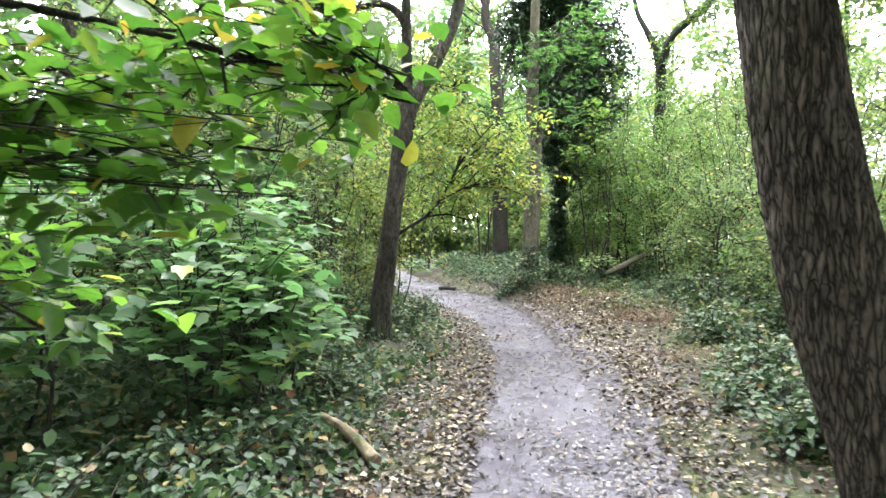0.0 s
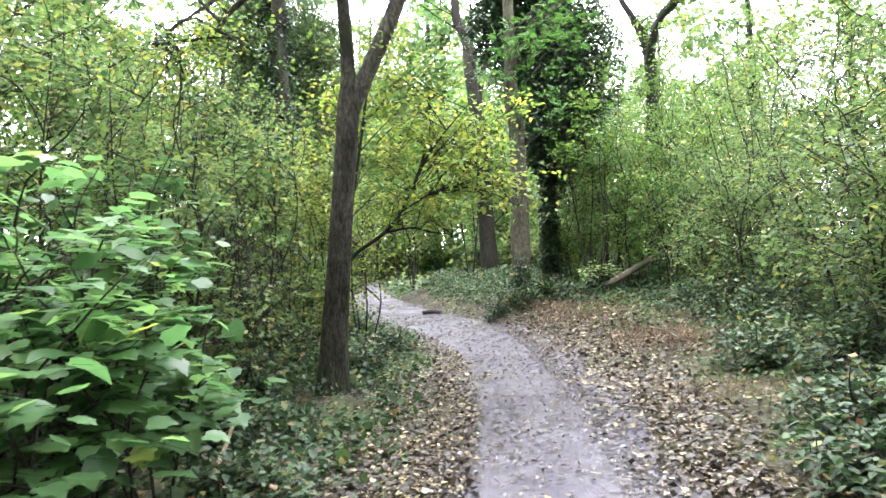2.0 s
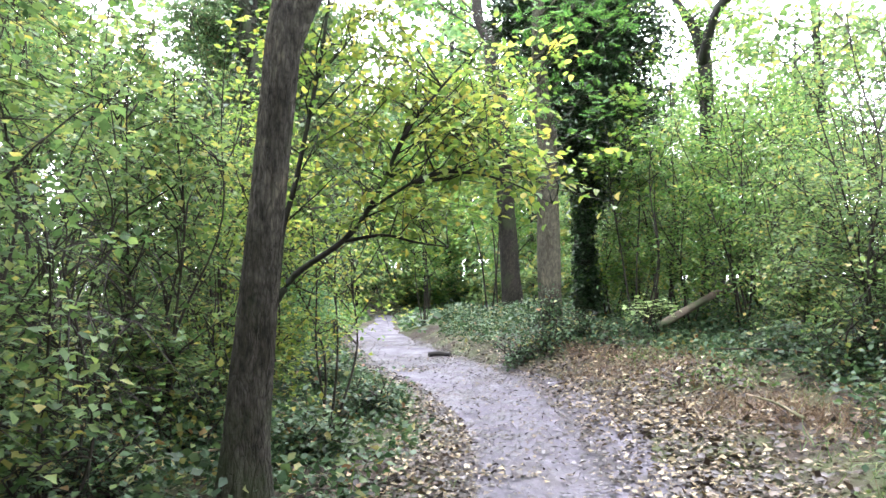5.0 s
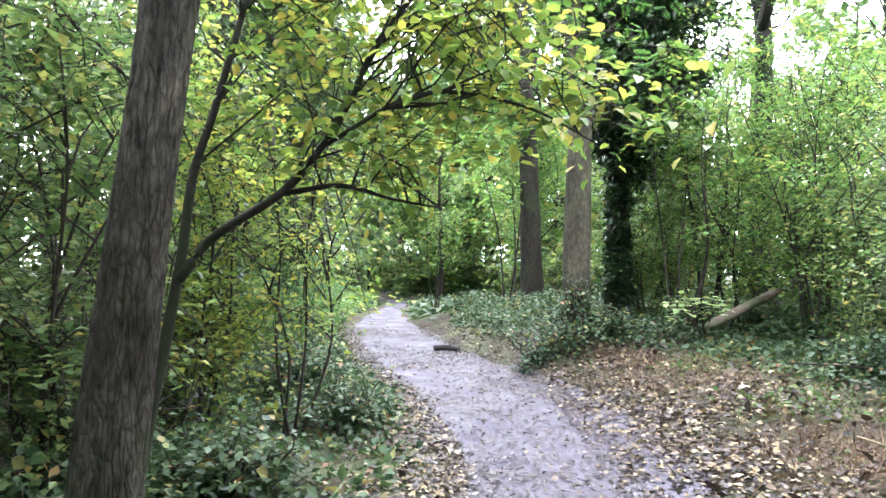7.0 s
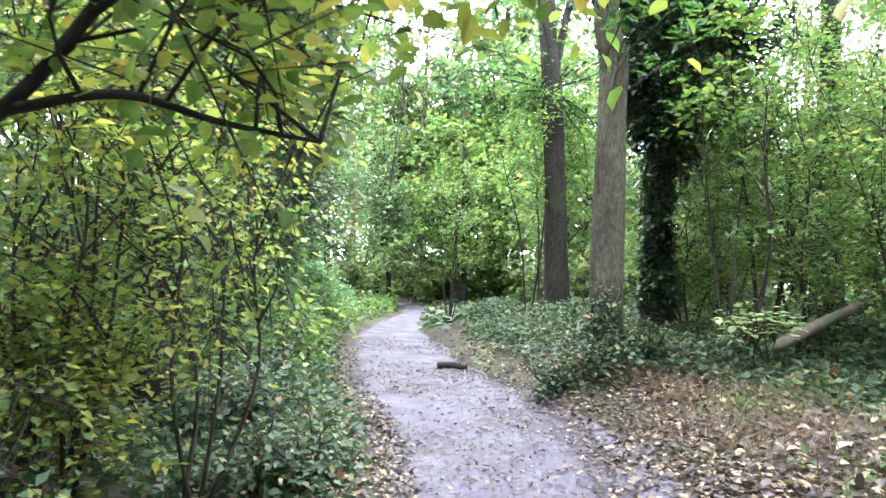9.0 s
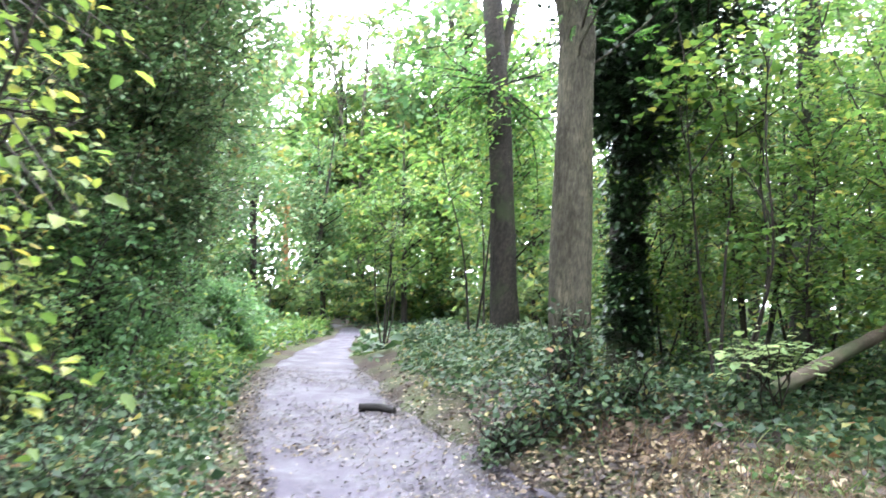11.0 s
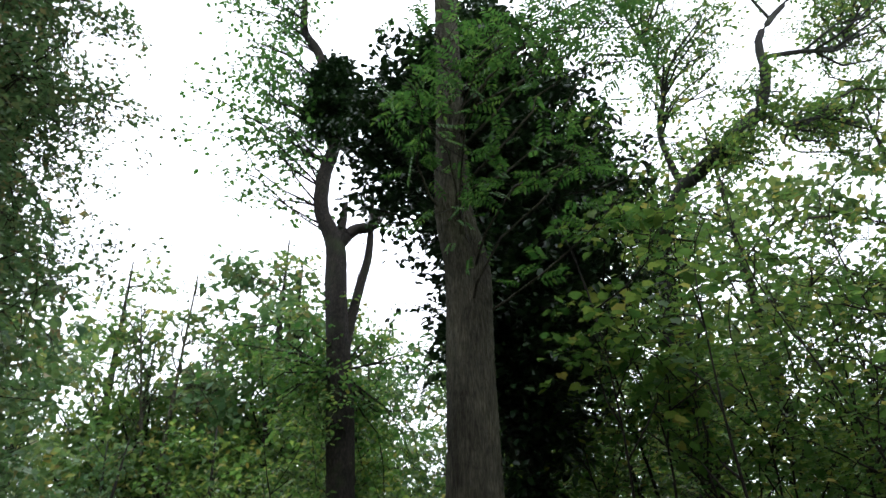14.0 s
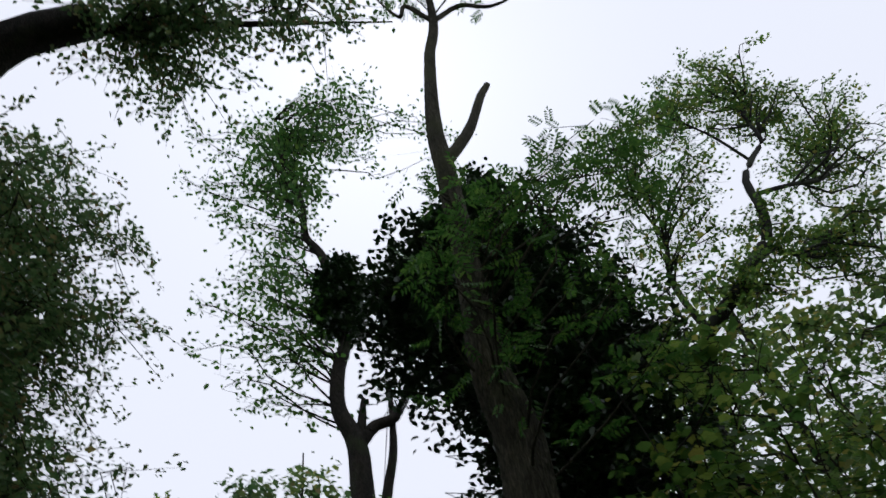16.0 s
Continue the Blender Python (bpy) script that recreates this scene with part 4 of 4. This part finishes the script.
def litter_keep(x, y):
    r, l = out_r(x, y), out_l(x, y)
    patch = np.clip(0.8 + 0.4 * wob(x, y, 3.0), 0.2, 1)
    spot = np.exp(-((x - 0.85) / 0.35) ** 2 - ((y - 10.3) / 0.2) ** 2) * 0.5 + np.exp(-((x + 0.2) / 0.4) ** 2 - ((y - 17.0) / 0.35) ** 2) * 0.15
    return spot + patch * (0.05 * (r > 0.5) * (r < 4) + 0.05 * (l > 0.3) * (l < 3.5) + np.where(r > -0.2, np.exp(-np.maximum(r - np.interp(y, [0, 4, 9, 14], [0.25, 0.4, 0.85, 0.9]), 0) / 0.3) * np.clip((r + 0.12) / 0.5, 0.06, 1) * np.interp(y, [0, 3, 6, 15, 20], [0.4, 0.5, 0.9, 0.9, 0.15]), 0)
                    + np.where(l > -0.15, np.exp(-np.maximum(l - np.interp(y, [9.5, 12], [0.45, 0.12]), 0) / np.interp(y, [9.5, 12], [0.35, 0.2])) * np.interp(y, [0, 13, 17], [1, 0.8, 0.2]), 0))


scatter("leaf_litter", "fallen yellow and brown leaves along the path edges", "leaf litter", 300000, (-3, 5, -1, 22), LITTER, 0.05, RHOMB, 0.02, litter_keep, 0.35, base=0.028)
scatter("wet_leaves", "dark wet leaf fragments trodden into the path", "leaf litter", 150000, (-3, 3, -1, 24), WET, 0.036, RHOMB, 0.003, lambda x, y: ((out_r(x, y) < 0.1) & (out_l(x, y) < 0.1)) * np.clip(0.35 + 0.5 * wob(x, y, 1.5) + 0.6 * (np.minimum(-out_r(x, y), -out_l(x, y)) < 0.2), 0, 1), 0.15, base=0.032)
scatter("trodden_leaves", "scattered dark and tan leaves lying on the path", "leaf litter", 9000, (-3, 3, -1, 24), LITTER, 0.05, RHOMB, 0.006, lambda x, y: ((out_r(x, y) < 0.6) & (out_l(x, y) < 0.1)) * np.clip(0.25 + 0.45 * wob(x, y, 2.1) + 0.35 * (np.minimum(-out_r(x, y), -out_l(x, y)) < 0.25), 0.05, 1), 0.25, base=0.034)
scatter("ground_ivy", "low ivy and nettle cover among the trees", "undergrowth", 190000, (-7, 0.6, -1, 24), LEAF_LOW, 0.078, RHOMB, 0.5, lambda x, y: np.clip((out_l(x, y) - np.interp(y, [10, 12], [0.3, 0.12])) / np.interp(y, [10, 12], [0.7, 0.3]), 0, 1) * np.clip(0.7 + 0.6 * wob(x, y, 1.2) + 0.4 * wob(x, y, 4.0), 0.08, 1) * by_fork(x, y), 0.8, 0.3, grow=2.2)
scatter("broad_weeds", "broad-leaved weeds rising through the ivy", "undergrowth", 9000, (-5, 0.6, 1, 20), LEAF_LOW, 0.10, OVATE, 0.55, lambda x, y: np.clip((out_l(x, y) - 0.5) / 0.7, 0, 1) * np.clip(wob(x, y, 1.6) * 1.3, 0, 1) * by_fork(x, y), 0.4, 0.3, grow=2.0)
scatter("bank_ivy", "dark green ivy covering the bank", "undergrowth", 105000, (0, 8, 14, 27), LEAF_LOW, 0.075, RHOMB, 0.34, lambda x, y: np.clip(0.75 + 0.5 * wob(x, y, 1.5) + 0.4 * wob(x, y, 4.0), 0.08, 1) * np.clip((out_r(x, y) - np.interp(y, [14, 16, 17.2], [2.3, 1.6, 0.35])) / 0.5, 0, 1), 0.5, 0.3)
scatter("bank_brambles", "low brambles and weeds on the bank", "undergrowth", 130000, (1.5, 9, -1, 15), LEAF_LOW, 0.06, RHOMB, 0.42, lambda x, y: np.clip((out_r(x, y) - np.interp(y, [0, 5, 8, 12], [0.5, 0.75, 1.5, 2.1])) / 0.7, 0, 1) * np.clip(0.75 + 0.5 * wob(x, y, 1.4), 0.1, 1), 0.5, 0.3)
scatter("dry_grass", "dead rust-brown grass on the bank", "grass", 120000, (1.6, 5.5, 7.5, 17.2), LEAF_DRY, 0.15, BLADE, 0.05, lambda x, y: np.interp(y, [7.5, 9.5], [0.2, 1]) * np.exp(-((out_r(x, y) - 1.45) / 0.6) ** 2) * np.clip(0.35 + 0.9 * wob(x, y, 1.7), 0.02, 1), 0.6, 0.7)
scatter("rusty_grass", "tufts of rust-coloured dead grass below the brambles", "grass", 26000, (1.6, 4.8, 12.6, 17.0), LEAF_RUST, 0.17, BLADE, 0.03, lambda x, y: np.exp(-((out_r(x, y) - np.interp(y, [13, 17], [1.7, 0.7])) / 0.45) ** 2) * np.clip(0.3 + 1.0 * wob(x, y, 3.1), 0.02, 1), 0.6, 0.9)
scatter("dead_leaves_bank", "withered brown bramble leaves on the bank", "leaf litter", 8000, (1.8, 5.5, 10, 17), LITTER, 0.06, OVATE, 0.15, lambda x, y: np.exp(-((out_r(x, y) - 1.5) / 0.6) ** 2) * np.clip(0.5 + 0.9 * wob(x, y, 2.2), 0.05, 1), 0.5, 0.4, base=0.03)
scatter("grass_tufts", "thin green grass at the path margins", "grass", 60000, (-4, 5, 0, 24), GRASS, 0.17, BLADE, 0.02, lambda x, y: by_fork(x, y) * np.clip(0.3 + 0.9 * wob(x, y, 1.9), 0, 1) * (np.exp(-((out_l(x, y) - 1.0) / 0.6) ** 2) + np.exp(-((out_r(x, y) - 1.8) / 0.7) ** 2)), 0.6, 1.3)
scatter("young_weeds", "small pale green weeds among the dead grass", "undergrowth", 16000, (2.4, 5, 8, 16), GRASS, 0.05, RHOMB, 0.22, lambda x, y: np.clip((out_r(x, y) - 1.0) / 0.5, 0, 1) * np.clip(wob(x, y, 2.6) * 1.6 - 0.35, 0, 1), 0.5, 0.4)
scatter("bright_weeds", "bright green weeds beside the bend", "undergrowth", 60000, (-7.5, -1.5, 19, 40), LEAF_BRIGHT, 0.11, RHOMB, 0.6, lambda x, y: np.clip((out_l(x, y) - 0.3) / 0.6, 0, 1), 0.5, 0.5)

# ---- farther woods ----
def wood_tree(x, y, h, r, mat, size, lean=0.0, limbs=44, label="woodland tree with thin mixed foliage", twigs=8):
    return plant("woodland_tree", label, "tree", at(x, y, -0.1), [([(0, 0, 0), (lean * 0.3, 0, h * 0.35), (lean * 0.7, 0, h * 0.7), (lean, 0, h)], [0.012 * h + 0.03, 0.011 * h, 0.008 * h, 0.02])],
                 [((lean * 0.7, 0, h * 0.57), (r, r, h * 0.46), limbs, 0)], mat, size, twigs, 0.9, 13, bark=BARK_DARK, sides=10, limb_r=0.025, group="surrounding woodland", jitter=0.14, single=False, with_twigs=False)


KINDS = [wood_tree(-7, 25, 11, 3.0, LEAF_GREEN, 0.24, 0.5, 40), wood_tree(2.8, 30, 8, 2.7, LEAF_BRIGHT, 0.22, -0.4, 40), wood_tree(5.8, 27.5, 8, 2.8, LEAF_DULL, 0.22, 0.3, 40), wood_tree(-6.5, 36, 11, 3, LEAF_DULL, 0.24, -0.6, 38)]
HOME = [(-7, 25), (2.8, 30), (5.8, 27.5), (-6.5, 36)]
# (5.2, 0.2), (3.6, -3.2), (-2.8, -2.8): unseen trees added to shade the start
spots = [(13, 30, 3), (-5.0, 49, 1), (-7.5, 50, 0), (-2.2, 51, 1), (-9.5, 40, 1), (-5.6, 26.5, 3), (-6.8, 30.5, 0), (-1.2, 40.5, 1), (-0.3, 47, 1), (-5.8, 49, 1), (-8.5, 45, 0), (-3.2, 54, 2), (-3.4, 58, 0), (-9, 31, 0), (-2.5, 47, 1), (2.5, 42, 0), (6.5, 36, 1), (9.5, 30, 0), (11.5, 25, 0), (16, 19, 0), (14.5, 12, 1), (12, 5, 0), (9, 0, 2), (-7.5, 9, 0), (-8, 4, 1), (-8, 18, 0), (-10, 23, 3), (-6, -3, 0), (6, -5, 2), (0, -9, 0), (-4, -8, 1), (3.8, 34, 2), (-13, 30, 0), (-12, 12, 1), (1.2, 47, 0), (3.4, 50, 1), (5.2, 45, 0), (7.5, 41, 1), (0.4, 53, 0), (4.6, 38, 3), (9.6, 26.5, 1), (12.4, 21, 0), (7.6, 30.5, 0), (11, 33.5, 1), (8.8, 36, 0), (-9.5, 20, 0), (-8.5, 27.5, 1), (5.2, 0.2, 0), (3.6, -3.2, 3), (-2.8, -2.8, 0), (-8.8, 15.8, 0), (-9.6, 11.8, 3)]
for k in range(28):
    a = 2 * math.pi * k / 28 + rng.uniform(-0.05, 0.05)
    d = rng.uniform(24, 42)
    spots.append((d * math.cos(a), 17 + d * math.sin(a) * 1.15, int(rng.integers(0, 4))))
for x, y, k in spots:
    if y > 20 and left_edge(y) - 2.5 < x < right_edge(y) + 1.5:
        continue
    hx, hy = HOME[k]
    a, sc = rng.uniform(0, 360), rng.uniform(0.85, 1.15)
    if y > 44 or abs(x) > 13:
        sc *= 1.3
    if y > 46 and abs(x + 4) < 6:
        sc *= 1.35
    copy_thing(KINDS[k], pose(x, y, float(height(x, y)) - 0.1, 0, 0, a) @ Matrix.Scale(sc, 4) @ pose(-hx, -hy, -at(hx, hy, -0.1)[2]))
# enlarged unseen trees behind and beside the start, added to block skylight from there
for x, y, k, sc in [(-3.2, -3.5, 0, 1.7), (3.4, -3.0, 3, 1.7), (0.2, -8.5, 0, 1.9), (7.4, 1.0, 0, 1.6), (-7.0, 0.5, 3, 1.7), (-4.5, -9, 3, 1.9), (5.5, -8.5, 0, 1.9), (11.5, 4.5, 3, 1.8), (-11, 5.5, 0, 1.8), (0, -15, 3, 2.1), (-9, -6, 0, 1.9), (10, -5, 3, 1.9)]:
    hx, hy = HOME[k]
    copy_thing(KINDS[k], pose(x, y, float(height(x, y)) - 0.1, 0, 0, rng.uniform(0, 360)) @ Matrix.Scale(sc, 4) @ pose(-hx, -hy, -at(hx, hy, -0.1)[2]))
for x, y, l in [(-5.6, 41.2, 0.9), (-5.0, 41.8, -0.6)]:
    wood_tree(x, y, 9, 2.2, LEAF_DULL, 0.20, l, 26, "leaning grey tree beside the far path")

plant("red_barked_tree", "slender tree with orange-brown bark beside the far path", "tree", at(-7.4, 43.8, -0.1),
      [([(0, 0, 0), (0.05, 0, 2), (-0.05, 0, 4), (0.1, 0, 7)], [0.24, 0.2, 0.17, 0.05])],
      [((0, 0, 6.0), (1.6, 1.6, 1.6), 20, 0)], LEAF_DULL, 0.16, 7, 0.8, 8, bark=ORANGE, sides=16, rows=30, limb_r=0.025, with_twigs=False)

plant("bare_birch", "half-bare pale tree standing in the sky gap", "tree", at(-4.2, 47.0, -0.1),
      [([(0, 0, 0), (0.1, 0, 5), (-0.1, 0, 9), (0.1, 0, 19)], [0.25, 0.2, 0.13, 0.03]), ([(0.05, 0, 5.5), (-0.7, 0, 8), (-1.4, 0, 11.5), (-2.4, 0, 17)], [0.13, 0.11, 0.08, 0.02]), ([(0, 0, 7), (0.9, 0, 9.5), (1.3, 0, 13), (2.3, 0, 17.5)], [0.11, 0.09, 0.06, 0.02])],
      [((0, 0, 14.5), (2.2, 2.0, 4.5), 30, 0), ((-1.7, 0, 13.5), (1.8, 1.6, 4.0), 22, 1), ((1.6, 0, 13.5), (1.8, 1.6, 4.0), 22, 2)], LEAF_DULL, 0.14, 7, 1.0, 5, bark=BARK_ASH, sides=12, limb_r=0.035)

# low thicket that closes the view between the farther trees
BUSH = [plant("thicket_bush", "low tangled green thicket deep in the wood", "shrub", at(x, y, -0.1),
              [([(0, 0, 0), (0.1, 0, 0.6), (0.2, 0, 1.2), (0.3, 0.1, 2.0)], [0.04, 0.03, 0.02, 0.01]), ([(0, 0, 0), (-0.2, 0.1, 0.6), (-0.5, 0.1, 1.2), (-0.7, 0.2, 1.8)], [0.04, 0.03, 0.02, 0.01])],
              [((0.4, 0, 1.2), (1.5, 1.3, 1.3), 14, 0), ((-0.6, 0, 1.2), (1.4, 1.3, 1.2), 14, 1)], m, 0.21, 6, 0.6, 8, bark=TWIG, sides=6, limb_r=0.012, single=False, with_twigs=False, group="thicket between the trees", stem_name="stem")
        for x, y, m in [(3.5, 26.5, LEAF_GREEN), (-9.5, 27, LEAF_DULL), (7.5, 28, LEAF_BRIGHT)]]
BHOME = [(3.5, 26.5), (-9.5, 27), (7.5, 28)]
bush_spots = [(-3.8, 45.8, 0), (-5.4, 47.5, 2), (-7.2, 49.5, 0), (-9, 51, 1), (-2.4, 43.5, 0), (-6.4, 38.5, 0), (-6.2, 57, 0), (-9.2, 53, 2), (-4.6, 50, 0), (-2.9, 46.5, 1), (-6.9, 46.5, 0), (-10, 48, 1), (-8.4, 34, 0), (2.4, 36, 0), (-0.8, 43, 2), (1.0, 44, 0), (3.5, 41, 1), (-2.2, 49, 0), (-4.8, 52, 2), (-7.6, 47, 1), (-7.5, 41, 0), (-8, 37, 1), (-6.6, 32, 0), (5.5, 32, 0), (5.2, 24, 0), (8.5, 22, 2), (-6.8, 22.5, 1), (-7, 12, 0), (-7, 6, 0), (10.5, 15, 0), (10.5, 9.5, 0), (-1.5, 45.5, 0), (2.9, 40.5, 2), (1.8, 46, 0), (4.2, 44, 1), (6.4, 40, 0), (7.6, 34, 1), (5.0, 48, 2), (4.4, 35.5, 0), (-6.6, 9.2, 0), (-7.2, 15.4, 0), (-6.4, 19, 1)]
for k in range(20):
    a = 2 * math.pi * k / 20 + rng.uniform(-0.04, 0.04)
    d = rng.uniform(22, 36)
    bush_spots.append((d * math.cos(a), 17 + d * math.sin(a) * 1.2, int(rng.integers(0, 3))))
for x, y, k in bush_spots:
    if left_edge(y) - 2.0 < x < right_edge(y) + 1.2:
        continue
    hx, hy = BHOME[k]
    copy_thing(BUSH[k], pose(x, y, float(height(x, y)) - 0.1, 0, 0, rng.uniform(0, 360)) @ Matrix.Scale(rng.uniform(0.8, 1.5), 4) @ pose(-hx, -hy, -at(hx, hy, -0.1)[2]))
n = 62000
a, d = rng.uniform(0, 2 * math.pi, n), rng.uniform(46, 62, n)
x, y = d * np.cos(a), 20 + d * np.sin(a)
top = 7.0 + 3.0 * wob(a * 40, d * 0.2, 0.35) + 1.5 * wob(a * 40, d * 0.1, 1.3)
p = np.stack([x, y, top * rng.uniform(0, 1, n) ** 0.9 + 0.1], -1)
keep = ~((x > left_edge(y) - 0.8) & (x < right_edge(y) + 0.5))
v, f = leaf_arrays(p[keep], rng.normal(0, 1, (n, 3))[keep] * np.array([1, 1, 0.4]), 0.55 * rng.choice([0.7, 1.0, 1.3], int(keep.sum())), RHOMB, 0.6)
tagged(new("far_woods", mesh_data("far_woods", v, f, LEAF_DULL)), "dense olive-green far woodland closing the view", "woods", kind="stuff")
scatter("wood_floor_cover", "patchy ivy and weeds on the wood floor", "undergrowth", 34000, (-26, 26, 24, 62), LEAF_LOW, 0.24, RHOMB, 0.35, lambda x, y: ((out_l(x, y) > 0.3) | (out_r(x, y) > 0.2)) * 1.0, 0.5, 0.3)
